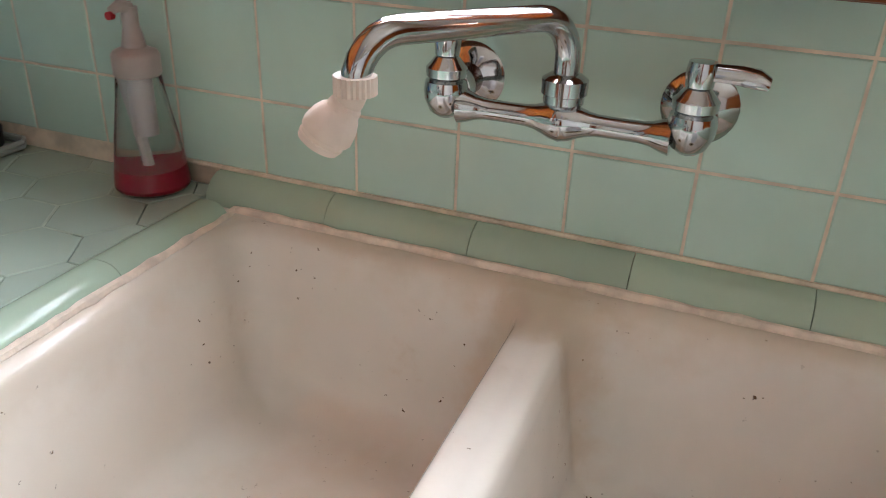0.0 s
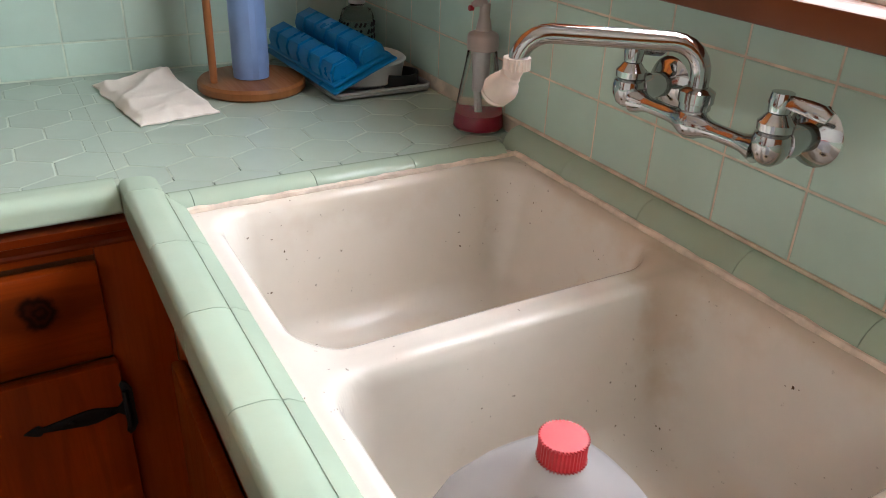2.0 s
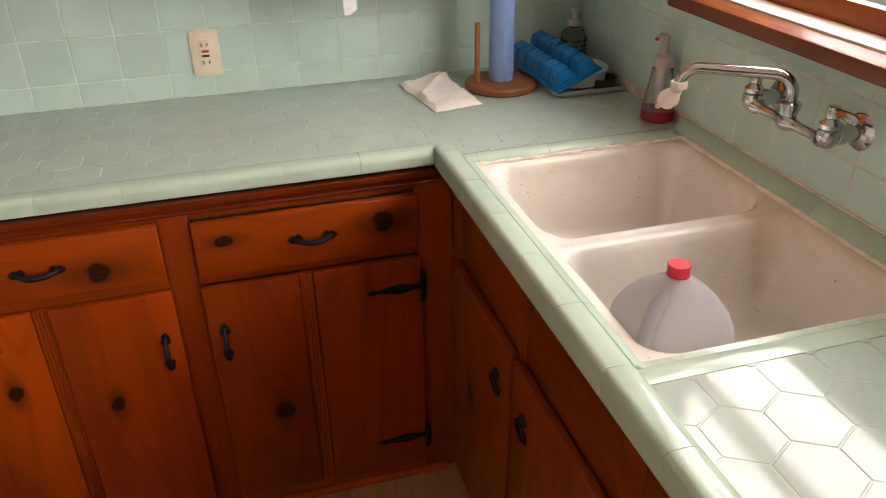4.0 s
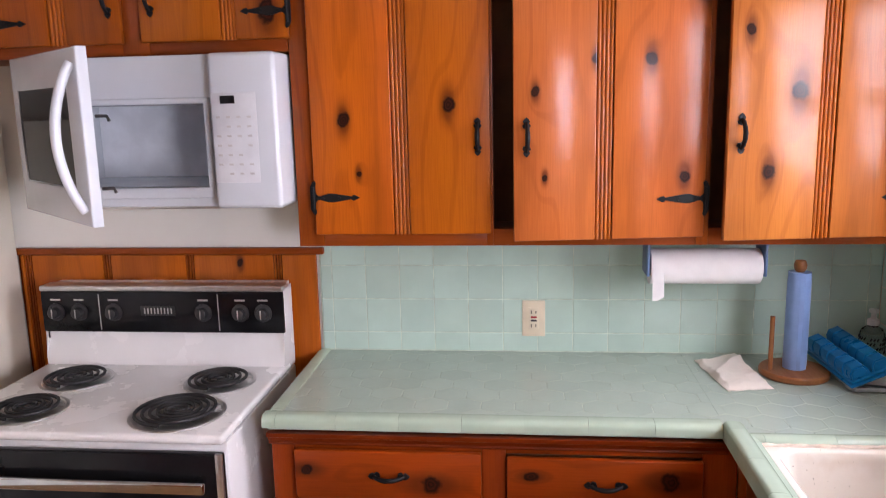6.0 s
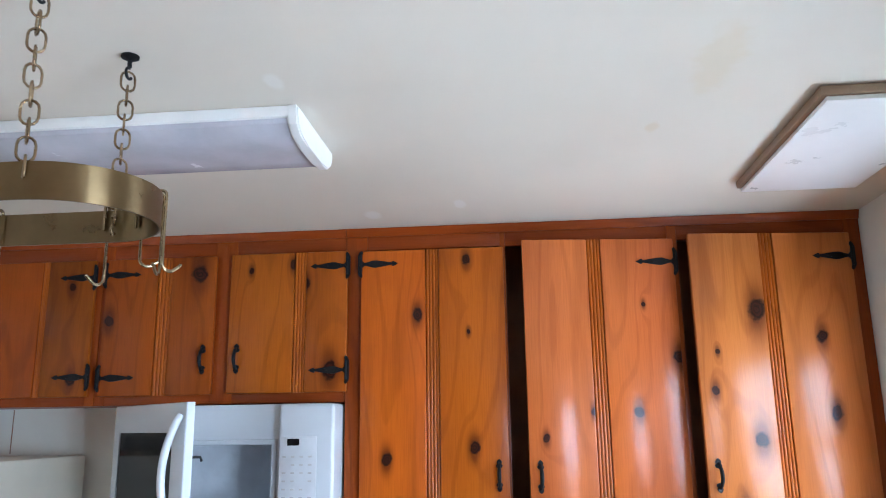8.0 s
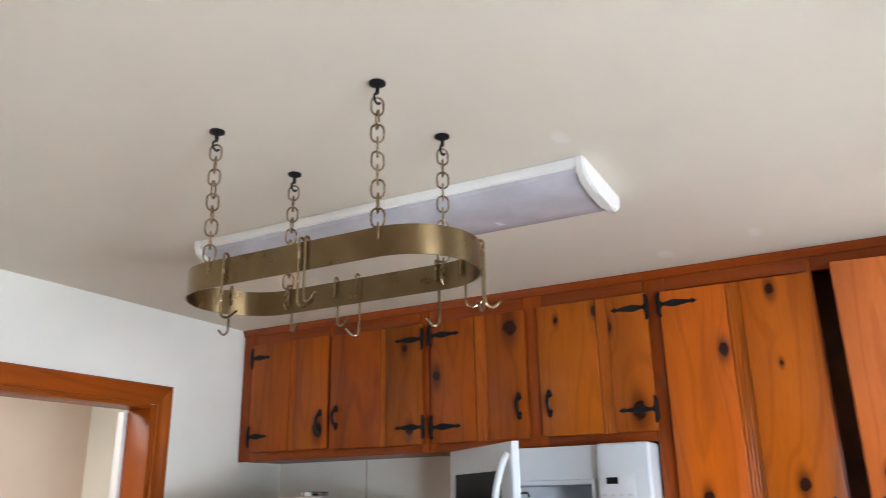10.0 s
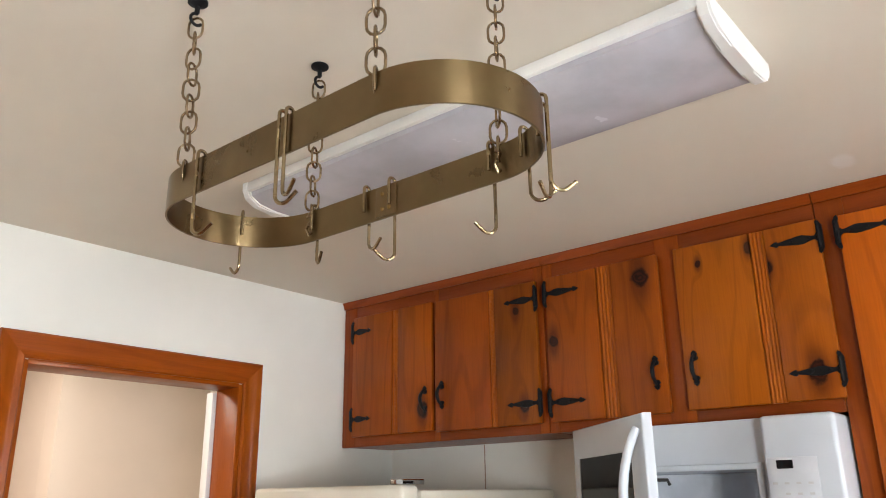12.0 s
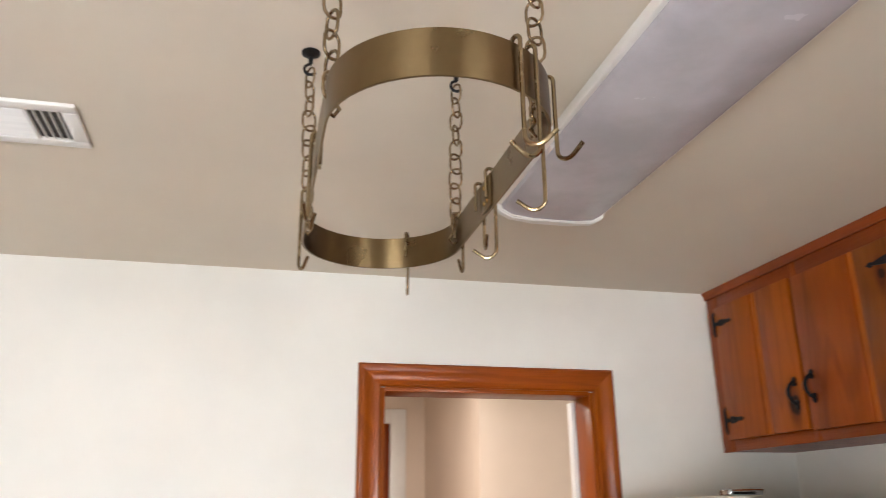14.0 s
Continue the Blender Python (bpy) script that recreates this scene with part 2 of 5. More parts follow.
def stain(material, spots):
    """Adds stains with a ragged outline to a level surface: (x, y, radius along x, radius along y, colour, strength)."""
    t = material.node_tree
    b = t.nodes["Principled BSDF"]
    col = b.inputs["Base Color"].links[0].from_socket
    c = t.nodes.new("ShaderNodeTexCoord")
    sep = t.nodes.new("ShaderNodeSeparateXYZ")
    t.links.new(c.outputs["Object"], sep.inputs[0])
    rag = maths(t, "MULTIPLY_ADD", noise_of(t, c.outputs["Object"], 22.0, 5), 1.2, -0.6)
    for x, y, rx, ry, colour, strength in spots:
        du = maths(t, "DIVIDE", maths(t, "SUBTRACT", sep.outputs[0], x), rx)
        dv = maths(t, "DIVIDE", maths(t, "SUBTRACT", sep.outputs[1], y), ry)
        d = maths(t, "SQRT", maths(t, "ADD", maths(t, "MULTIPLY", du, du), maths(t, "MULTIPLY", dv, dv)))
        col = blend(t, maths(t, "MULTIPLY", ramp(t, maths(t, "ADD", d, rag), 1.1, 0.5), strength), col, colour)
    t.links.new(col, b.inputs["Base Color"])


stain(CEILING, [(1.42, -0.70, 0.16, 0.05, (0.62, 0.50, 0.30), 0.28), (1.10, -0.77, 0.035, 0.018, (0.60, 0.46, 0.28), 0.4), (0.46, -1.535, 0.05, 0.03, (0.80, 0.78, 0.74), 0.6), (1.44, -1.54, 0.04, 0.02, (0.80, 0.78, 0.73), 0.5), (0.55, -1.25, 0.06, 0.02, (0.79, 0.76, 0.72), 0.6)])
stain(ENAMEL, [(0.0, 0.205, 0.075, 0.050, (0.62, 0.47, 0.32), 0.55), (0.0, 0.240, 0.36, 0.018, (0.64, 0.50, 0.36), 0.45), (-0.33, 0.0, 0.016, 0.23, (0.66, 0.53, 0.40), 0.35), (-0.13, 0.06, 0.13, 0.12, (0.68, 0.55, 0.42), 0.40), (-0.20, -0.05, 0.05, 0.07, (0.50, 0.38, 0.25), 0.22), (0.20, 0.0, 0.14, 0.17, (0.72, 0.62, 0.48), 0.35)])

# ---- building helpers ----
BASE = {}


def thing(name, label, category, at=(0, 0, 0), group="", kind=""):
    ob = new(name)
    ob.location = at
    ob.empty_display_size = 0.05
    BASE[ob] = Vector(at)
    return tagged(ob, label, category, group, kind)


def part(name, bm, material, parent=None, label="", pivot=None, turn=0.0, smooth=35.0):
    """Links a bmesh, given in world places, as one mesh object under a thing or a part."""
    me = bpy.data.meshes.new(name)
    base = BASE[parent] if parent else Vector((0, 0, 0))
    own = Vector(pivot) if pivot else base
    bm.transform(Matrix.Translation(-own))
    bmesh.ops.recalc_face_normals(bm, faces=bm.faces)
    bm.to_mesh(me)
    bm.free()
    if smooth:
        me.shade_smooth()
        me.set_sharp_from_angle(angle=radians(smooth))
    me.materials.append(material)
    ob = new(name, me)
    if parent:
        ob.parent = parent
    ob.location = own - base
    ob.rotation_euler = (0, 0, radians(turn))
    BASE[ob] = own
    if label:
        ob["label"] = label
    return ob


def structure(name, bm, material, label="", category="", smooth=35.0):
    ob = part(name, bm, material, None, "", smooth=smooth)
    return tagged(ob, label, category, kind="structure")


def bx(x0, x1, y0, y1, z0, z1, bevel=0.0, segments=2, into=None):
    bm = into or bmesh.new()
    made = bmesh.ops.create_cube(bm, size=1.0)["verts"]
    for v in made:
        v.co = Vector(((x0 + x1) / 2 + v.co.x * (x1 - x0), (y0 + y1) / 2 + v.co.y * (y1 - y0), (z0 + z1) / 2 + v.co.z * (z1 - z0)))
    if bevel:
        edges = list({e for v in made for e in v.link_edges})
        bmesh.ops.bevel(bm, geom=edges, offset=bevel, segments=segments, affect="EDGES", profile=0.5)
    return bm


def prism(points, axis, a, b, bevel=0.0, into=None):
    """A polygon in the two other axes, drawn out along an axis from a to b."""
    bm = into or bmesh.new()
    def spot(p, w):
        return {"x": (w, p[0], p[1]), "y": (p[0], w, p[1]), "z": (p[0], p[1], w)}[axis]
    one = [bm.verts.new(spot(p, a)) for p in points]
    two = [bm.verts.new(spot(p, b)) for p in points]
    n = len(points)
    fresh = [bm.faces.new(one), bm.faces.new(two[::-1])]
    for k in range(n):
        fresh.append(bm.faces.new((one[k], two[k], two[(k + 1) % n], one[(k + 1) % n])))
    if bevel:
        bmesh.ops.bevel(bm, geom=list({e for f in fresh[:2] for e in f.edges}), offset=bevel, segments=2, affect="EDGES")
    return bm


def tube(points, radius, sides=10, closed=False, into=None, flat=1.0):
    """A round bar along a line of points; radius may be a list."""
    bm = into or bmesh.new()
    pts = [Vector(p) for p in points]
    n = len(pts)
    radii = radius if isinstance(radius, (list, tuple)) else [radius] * n
    loops, up = [], None
    for k in range(n):
        a = pts[(k - 1) % n] if closed or k else pts[0]
        b = pts[(k + 1) % n] if closed or k < n - 1 else pts[-1]
        d = (b - a).normalized()
        if up is None:
            up = d.orthogonal().normalized()
        up = (up - d * up.dot(d)).normalized()
        side = d.cross(up)
        loops.append([bm.verts.new(pts[k] + radii[k] * (math.cos(q) * up + flat * math.sin(q) * side)) for q in [2 * math.pi * s / sides for s in range(sides)]])
    for k in range(n if closed else n - 1):
        one, two = loops[k], loops[(k + 1) % n]
        for s in range(sides):
            bm.faces.new((one[s], one[(s + 1) % sides], two[(s + 1) % sides], two[s]))
    if not closed:
        bm.faces.new(loops[0][::-1])
        bm.faces.new(loops[-1])
    return bm


def lathe(profile, centre, sides=32, into=None, axis="z", squash=1.0):
    """Turns (radius, height) points about an upright, or another, axis."""
    bm = into or bmesh.new()
    c = Vector(centre)
    loops = []
    for r, h in profile:
        ring = []
        for s in range(sides):
            q = 2 * math.pi * s / sides
            a, b = r * math.cos(q), r * math.sin(q) * squash
            ring.append(bm.verts.new(c + Vector({"z": (a, b, h), "y": (a, h, b), "x": (h, a, b)}[axis])))
        loops.append(ring)
    for one, two in zip(loops, loops[1:]):
        for s in range(sides):
            bm.faces.new((one[s], one[(s + 1) % sides], two[(s + 1) % sides], two[s]))
    if profile[0][0] > 1e-5:
        bm.faces.new(loops[0][::-1])
    if profile[-1][0] > 1e-5:
        bm.faces.new(loops[-1])
    bmesh.ops.remove_doubles(bm, verts=bm.verts, dist=1e-6)
    return bm


def arc(centre, radius, a0, a1, steps, plane="xz"):
    out = []
    for k in range(steps + 1):
        q = radians(a0 + (a1 - a0) * k / steps)
        a, b = radius * math.cos(q), radius * math.sin(q)
        out.append(Vector(centre) + Vector({"xz": (a, 0, b), "yz": (0, a, b), "xy": (a, b, 0)}[plane]))
    return out


def ring(x0, x1, y0, y1, z0, z1, hole, bevel=0.0):
    """A slab across x with a rectangular hole (y0, y1, z0, z1) through it, as one piece."""
    bm = bmesh.new()
    out = [(y0, z0), (y1, z0), (y1, z1), (y0, z1)]
    inn = [(hole[0], hole[2]), (hole[1], hole[2]), (hole[1], hole[3]), (hole[0], hole[3])]
    vs = {}
    for x in (x0, x1):
        for k in range(4):
            vs[x, "o", k] = bm.verts.new((x, *out[k]))
            vs[x, "i", k] = bm.verts.new((x, *inn[k]))
    for k in range(4):
        j = (k + 1) % 4
        for x in (x0, x1):
            bm.faces.new((vs[x, "o", k], vs[x, "o", j], vs[x, "i", j], vs[x, "i", k]))
        bm.faces.new((vs[x0, "o", k], vs[x0, "o", j], vs[x1, "o", j], vs[x1, "o", k]))
        bm.faces.new((vs[x0, "i", k], vs[x0, "i", j], vs[x1, "i", j], vs[x1, "i", k]))
    if bevel:
        sharp = [vs[x1, a, k] for a in "oi" for k in range(4)]
        edges = [e for e in bm.edges if e.verts[0] in sharp and e.verts[1] in sharp and (e.verts[0].co - e.verts[1].co).length > 1e-4 and not {e.verts[0], e.verts[1]} in [{vs[x1, "o", k], vs[x1, "i", k]} for k in range(4)]]
        bmesh.ops.bevel(bm, geom=edges, offset=bevel, segments=3, affect="EDGES", profile=0.5)
    return bm

# ---- the room ----
H, SOUTH, EAST = 2.393, -3.46, 5.6
TOP = 0.915
EDGE_W, EDGE_N = 0.554, -0.575

structure("floor", bx(-0.2, EAST + 0.2, -7.0, 0.2, -0.12, -0.012), plain("subfloor", (0.12, 0.08, 0.05), 0.8), "brown wooden subfloor below the laminate planks", "floor")
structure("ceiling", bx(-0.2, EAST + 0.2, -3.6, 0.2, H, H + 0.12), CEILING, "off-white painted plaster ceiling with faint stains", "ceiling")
WX0, WX1, WZ0, WZ1 = 0.55, 1.37, 1.20, 2.0
bm = bx(-0.2, WX0, 0.0, 0.16, 0, H)
VX0, VX1, VZ0, VZ1 = 2.36, 3.48, 0.87, 1.77
bx(WX1, VX0, 0.0, 0.16, 0, H, into=bm)
bx(VX1, EAST + 0.2, 0.0, 0.16, 0, H, into=bm)
bx(VX0, VX1, 0.0, 0.16, 0, VZ0, into=bm)
bx(VX0, VX1, 0.0, 0.16, VZ1, H, into=bm)
bx(WX0, WX1, 0.0, 0.16, 0, WZ0, into=bm)
bx(WX0, WX1, 0.0, 0.16, WZ1, H, into=bm)
wall_north = structure("wall_north", bm, PAINT, "white painted kitchen wall with green tiles behind the sink", "wall", smooth=0)
wall_west = structure("wall_west", bx(-0.16, 0.0, -6.6, 0.0, 0, H), PAINT, "white painted kitchen wall behind the cabinets", "wall", smooth=0)
DX0, DX1, DZ = 0.767, 1.496, 2.018
bm = bx(0.0, DX0, SOUTH - 0.11, SOUTH, 0, H)
bx(DX1, EAST + 0.2, SOUTH - 0.11, SOUTH, 0, H, into=bm)
bx(DX0, DX1, SOUTH - 0.11, SOUTH, DZ, H, into=bm)
structure("wall_south", bm, PAINT, "white painted wall with a doorway to the hall", "wall", smooth=0)
# out of view: set far off and coloured dark to weaken bounced light
bm = bx(EAST, EAST + 0.12, -3.46, 0.0, 0, H)
structure("wall_east", bm, PINE_TRIM, "unseen closing wall, pine-coloured to cut bounced light", "wall", smooth=0)

# the hall beyond the doorway
structure("wall_hall_back", bx(0.0, 0.785, -4.92, -4.80, 0, H), HALL, "beige painted hall wall", "wall", smooth=0)
structure("wall_hall_side", bx(0.665, 0.785, -6.1, -4.921, 0, H), HALL, "beige painted hall wall", "wall", smooth=0)
structure("wall_hall_end", bx(0.665, 2.4, -6.22, -6.1, 0, H), HALL, "beige painted hall end wall", "wall", smooth=0)
structure("wall_hall_east", bx(2.3, 2.42, -6.1, SOUTH - 0.11, 0, H), HALL, "beige painted hall wall", "wall", smooth=0)
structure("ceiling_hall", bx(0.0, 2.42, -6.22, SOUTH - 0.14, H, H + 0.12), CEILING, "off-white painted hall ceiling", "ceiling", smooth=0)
bm = bx(0.915, 1.02, -6.1, -6.075, 0, 2.268, 0.004)
bx(1.02, 1.86, -6.1, -6.075, 2.178, 2.268, 0.004, into=bm)
structure("trim_hall_door", bm, TRIMWHITE, "white painted casing round the hall door", "trim")
structure("door_2", bx(1.024, 1.78, -6.095, -6.085, 0.01, 2.174, 0.002), PINE_DARK, "dark brown wooden door in the hall", "door")
# added fill lamp under the hall ceiling, with no fitting, to brighten the hall walls
lamp("hall_fill", (1.55, -4.35, 2.36), (1.45, -4.5, 0.0), 0.9, 1.2, 27, (1.0, 0.90, 0.80))

# doorway casing, jamb and the white door edge standing in it
door_1 = tagged(part("door_1", bx(DX0 - 0.008, DX0 + 0.012, SOUTH - 0.125, SOUTH + 0.004, 0, DZ, 0.002), PINE_TRIM), "open doorway with a stained pine casing", "doorway", kind="structure")
part("jamb", bx(DX1 - 0.012, DX1 + 0.008, SOUTH - 0.125, SOUTH + 0.004, 0, DZ, 0.002), PINE_TRIM, door_1)
part("head_jamb", bx(DX0 + 0.012, DX1 - 0.012, SOUTH - 0.125, SOUTH + 0.004, DZ - 0.012, DZ + 0.008, 0.002), PINE_TRIM_H, door_1)


def casing_profile(w):
    return [(0, 0.0), (0, 0.012), (0.006, 0.018), (0.016, 0.015), (0.024, 0.013), (w - 0.03, 0.017), (w - 0.018, 0.022), (w - 0.006, 0.022), (w, 0.016), (w, 0.0)]


def casing(name, parent, x0, x1, z0, z1, w, y, sign, sill=False):
    """Mitred moulded boards round an opening in an x-z plane."""
    prof = casing_profile(w)
    for side in ("left", "right", "top"):
        bm = bmesh.new()
        a, b = [], []
        for d, h in prof:
            yy = y + sign * h
            if side == "left":
                a.append(bm.verts.new((x0 - d, yy, z0)))
                b.append(bm.verts.new((x0 - d, yy, z1 + d)))
            elif side == "right":
                a.append(bm.verts.new((x1 + d, yy, z0)))
                b.append(bm.verts.new((x1 + d, yy, z1 + d)))
            else:
                a.append(bm.verts.new((x0 - d, yy, z1 + d)))
                b.append(bm.verts.new((x1 + d, yy, z1 + d)))
        n = len(prof)
        for k in range(n):
            bm.faces.new((a[k], a[(k + 1) % n], b[(k + 1) % n], b[k]))
        bm.faces.new(a[::-1])
        bm.faces.new(b)
        part(name, bm, PINE_TRIM_H if side == "top" else PINE_TRIM, parent)


casing("casing", door_1, DX0 - 0.002, DX1 + 0.002, 0.0, DZ + 0.002, 0.074, SOUTH, 1)
part("white_stop", bx(DX0 - 0.02, DX0 + 0.026, SOUTH - 0.165, SOUTH - 0.128, 0.0, DZ - 0.018, 0.002), TRIMWHITE, door_1, "white painted hall-side casing")

# windows: over the sink, and a wide one further along the same wall
GLASS = clear("window_glass")
SILL = pine("sill_pine", light=(0.16, 0.045, 0.018), dark=(0.06, 0.015, 0.006), along="x", across="y", seed=4.4)


def sash_window(name, label, x0, x1, z0, z1):
    win = tagged(part(name, bx(x0 - 0.008, x0 + 0.014, -0.002, 0.15, z0, z1, 0.002), PINE_TRIM), label, "window", kind="structure")
    part("window_jamb", bx(x1 - 0.014, x1 + 0.008, -0.002, 0.15, z0, z1, 0.002), PINE_TRIM, win)
    part("window_head", bx(x0 + 0.014, x1 - 0.014, -0.002, 0.15, z1 - 0.014, z1 + 0.008, 0.002), PINE_TRIM_H, win)
    part("window_sill", bx(x0 - 0.03, x1 + 0.03, -0.055, 0.15, z0 - 0.034, z0 - 0.004, 0.006), SILL, win)
    casing("window_casing", win, x0 - 0.002, x1 + 0.002, z0 - 0.004, z1 + 0.002, 0.07, 0.0, -1)
    mid = (z0 + z1) / 2
    for a, b, y in ((z0, mid + 0.015, 0.075), (mid - 0.015, z1 - 0.015, 0.105)):
        bm = bx(x0 + 0.016, x0 + 0.056, y - 0.014, y + 0.014, a, b, 0.003)
        bx(x1 - 0.056, x1 - 0.016, y - 0.014, y + 0.014, a, b, 0.003, into=bm)
        bx(x0 + 0.056, x1 - 0.056, y - 0.014, y + 0.014, a, a + 0.04, 0.003, into=bm)
        bx(x0 + 0.056, x1 - 0.056, y - 0.014, y + 0.014, b - 0.035, b, 0.003, into=bm)
        sash = part("window_sash", bm, PINE_TRIM, win)
        pane = part("pane", bx(x0 + 0.056, x1 - 0.056, y - 0.002, y + 0.002, a + 0.04, b - 0.035), GLASS, sash)
        pane.visible_shadow = False
    return win


sash_window("window_1", "bright window above the sink in a brown wooden frame", WX0, WX1, WZ0, WZ1)
sash_window("window_2", "wide bright window in a brown wooden frame", VX0, VX1, VZ0, VZ1)

rod = thing("curtain_rod", "thin steel curtain rod in the window head", "curtain rod", (0.96, 0.03, 1.95))
part("tube", tube([(WX0 + 0.03, 0.03, 1.95), (WX1 - 0.03, 0.03, 1.95)], 0.008, 14), STEEL, rod)
for x in (WX0 + 0.0145, WX1 - 0.0345):
    part("bracket", bx(x, x + 0.02, 0.015, 0.045, 1.93, 1.97, 0.003), STEEL, rod)

# ground outside
structure("ground", bx(-300, 300, -300, 300, -0.5, -0.3), plain("pale_yard", (0.45, 0.42, 0.36), 0.9, scale=0.6, grain=20), "pale sunlit ground outside the window", "ground", smooth=0)

# ---- hardware ----
def handle(parent, y, z, x, length=0.098, upright=True):
    """A forged bow pull with a spade at each end."""
    bm = bmesh.new()
    n = 12
    pts, rad = [], []
    for k in range(n + 1):
        s = k / n
        pts.append((x + 0.004 + 0.024 * math.sin(math.pi * s) ** 0.7, 0, (s - 0.5) * length * 0.72))
        rad.append(0.0042 + 0.0022 * math.sin(math.pi * s))
    tube(pts, rad, 8, into=bm)
    for sgn in (-1, 1):
        h = length / 2
        shape = [(0.0, 0.30), (0.008, 0.34), (0.011, 0.44), (0.006, 0.52), (0.009, 0.58), (0.005, 0.68), (0.0, 0.74), (-0.005, 0.68), (-0.009, 0.58), (-0.006, 0.52), (-0.011, 0.44), (-0.008, 0.34)]
        prism([(p, sgn * q * 2 * h * 0.68) for p, q in shape], "x", x, x + 0.005, into=bm)
    if upright:
        m = Matrix.Translation((0, y, z))
    else:
        m = Matrix.Translation((0, y, z)) @ Matrix.Rotation(radians(90), 4, "X")
    bmesh.ops.transform(bm, matrix=m, verts=bm.verts)
    return part("handle", bm, IRON, parent, "black forged iron bow handle")


def hinge(parent, y, z, x, way, length=0.125):
    """A strap hinge: plate on the frame, tapering strap with a spear point on the door."""
    half = [(0.012, 0.0045), (0.020, 0.0060), (length * 0.32, 0.0118), (length * 0.42, 0.0118), (length * 0.62, 0.0080), (length * 0.82, 0.0036), (length * 0.85, 0.0080), (length * 0.89, 0.0072), (length, 0.0)]
    plate = [(-0.010, 0.030), (-0.004, 0.042), (0.002, 0.046), (0.006, 0.040), (0.0035, 0.028), (0.0045, 0.012)]
    up = plate + half
    shape = up + [(p, -q) for p, q in reversed(up[:-1])]
    bm = prism([(y + way * p, z + q) for p, q in shape], "x", x, x + 0.003)
    tube([(x + 0.004, y, z - 0.03), (x + 0.004, y, z + 0.03)], 0.0045, 8, into=bm)
    for k in (0.2, 0.55):
        lathe([(0.0045, 0.0), (0.004, 0.002), (0.0, 0.003)], (x + 0.003, y + way * length * k, z), 8, into=bm, axis="x")
    return part("hinge", bm, IRON, parent, "black iron strap hinge")


def board_door(cab, y0, y1, z0, z1, x, hinge_way, knots=(), bead=None, open_by=0.0, strap=0.125, handle_z=None, tone=0, seed=0.0, hinge_z=(0.055, 0.055), join=0.47):
    """A door of two pine boards with a beaded strip or a groove between. hinge_way 1: hung at its y0 side."""
    hy = y0 if hinge_way > 0 else y1
    pivot = (x, hy, z0)
    # tones 3 and 4 put the weaker light on the base doors into their colour
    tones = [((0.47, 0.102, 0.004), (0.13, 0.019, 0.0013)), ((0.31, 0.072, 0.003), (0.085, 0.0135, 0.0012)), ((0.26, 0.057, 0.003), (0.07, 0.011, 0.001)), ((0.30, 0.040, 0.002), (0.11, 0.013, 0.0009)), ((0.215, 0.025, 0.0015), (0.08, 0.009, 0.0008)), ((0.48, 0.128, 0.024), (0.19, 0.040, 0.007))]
    door = part("door", bx(x, x + 0.006, y0 + 0.002, y1 - 0.002, z0 + 0.002, z1 - 0.002), PINE_DARK, cab, "", pivot, open_by * -hinge_way)
    w = y1 - y0
    ym = y0 + w * join
    half = (bead or 0.0) / 2
    lt, dk = tones[tone]
    for k, (a, b) in enumerate(((y0, ym - half - 0.001), (ym + half + 0.001, y1))):
        mine = [q for q in knots if a - 0.01 < q[0] < b + 0.01]
        wood = pine("pine_board", mine, pivot, light=tuple(c * random.uniform(0.9, 1.08) for c in lt), dark=tuple(c * random.uniform(0.85, 1.1) for c in dk), seed=seed + 1.7 * k, gloss=0.7 if tone == 5 else 0.34)
        part("board", bx(x + 0.0065, x + 0.021, a, b, z0, z1, 0.0035), wood, door)
    if bead:
        n = 4
        line = [(x + 0.0065, ym - half), (x + 0.0120, ym - half)]
        for k in range(n):
            c, r = ym - half + bead * (k + 0.5) / n, bead / n / 2
            line += [(x + 0.0128 + 0.0040 * math.sin(q), c - r * 0.9 * math.cos(q)) for q in [math.pi * s / 6 for s in range(7)]]
        line += [(x + 0.0120, ym + half), (x + 0.0065, ym + half)]
        bm = prism(line, "z", z0, z1)
        part("bead", bm, PINE_BEAD if tone not in (3, 4) else PINE_STILE, door, "reeded pine strip")
    for hz in (z0 + hinge_z[0], z1 - hinge_z[1]):
        hinge(door, hy, hz, x + 0.021, hinge_way, strap)
    free = y1 if hinge_way > 0 else y0
    handle(door, free - hinge_way * 0.032, handle_z, x + 0.0205)
    return door


# ---- base cabinet on the west wall ----
cab = thing("base_cabinet", "knotty pine base cabinet with two drawers and two doors", "cabinet", (0.3, -1.12, 0))
FX = 0.532
for y0, y1 in ((-1.685, -1.625), (-1.15, -1.09), (-0.618, -0.5355)):
    part("stile", bx(FX - 0.02, FX, y0, y1, 0.0, 0.868, 0.002), PINE_STILE, cab)
for z0, z1 in ((0.0, 0.062), (0.668, 0.696), (0.824, 0.868)):
    for y0, y1 in ((-1.625, -1.15), (-1.09, -0.618)):
        part("rail", bx(FX - 0.02, FX - 0.001, y0, y1, z0, z1, 0.0015), PINE_LOW, cab)
part("side_panel", bx(0.01, FX - 0.02, -1.685, -1.667, 0.0, 0.868, 0.002), PINE_DARK, cab)
part("carcass", bx(0.01, FX - 0.022, -1.665, -0.6, 0.02, 0.86), INSIDE, cab)
part("base_strip", prism([(FX, 0.0), (FX + 0.012, 0.0), (FX + 0.011, 0.008), (FX, 0.014)], "y", -1.685, -0.56), PINE_LOW, cab)
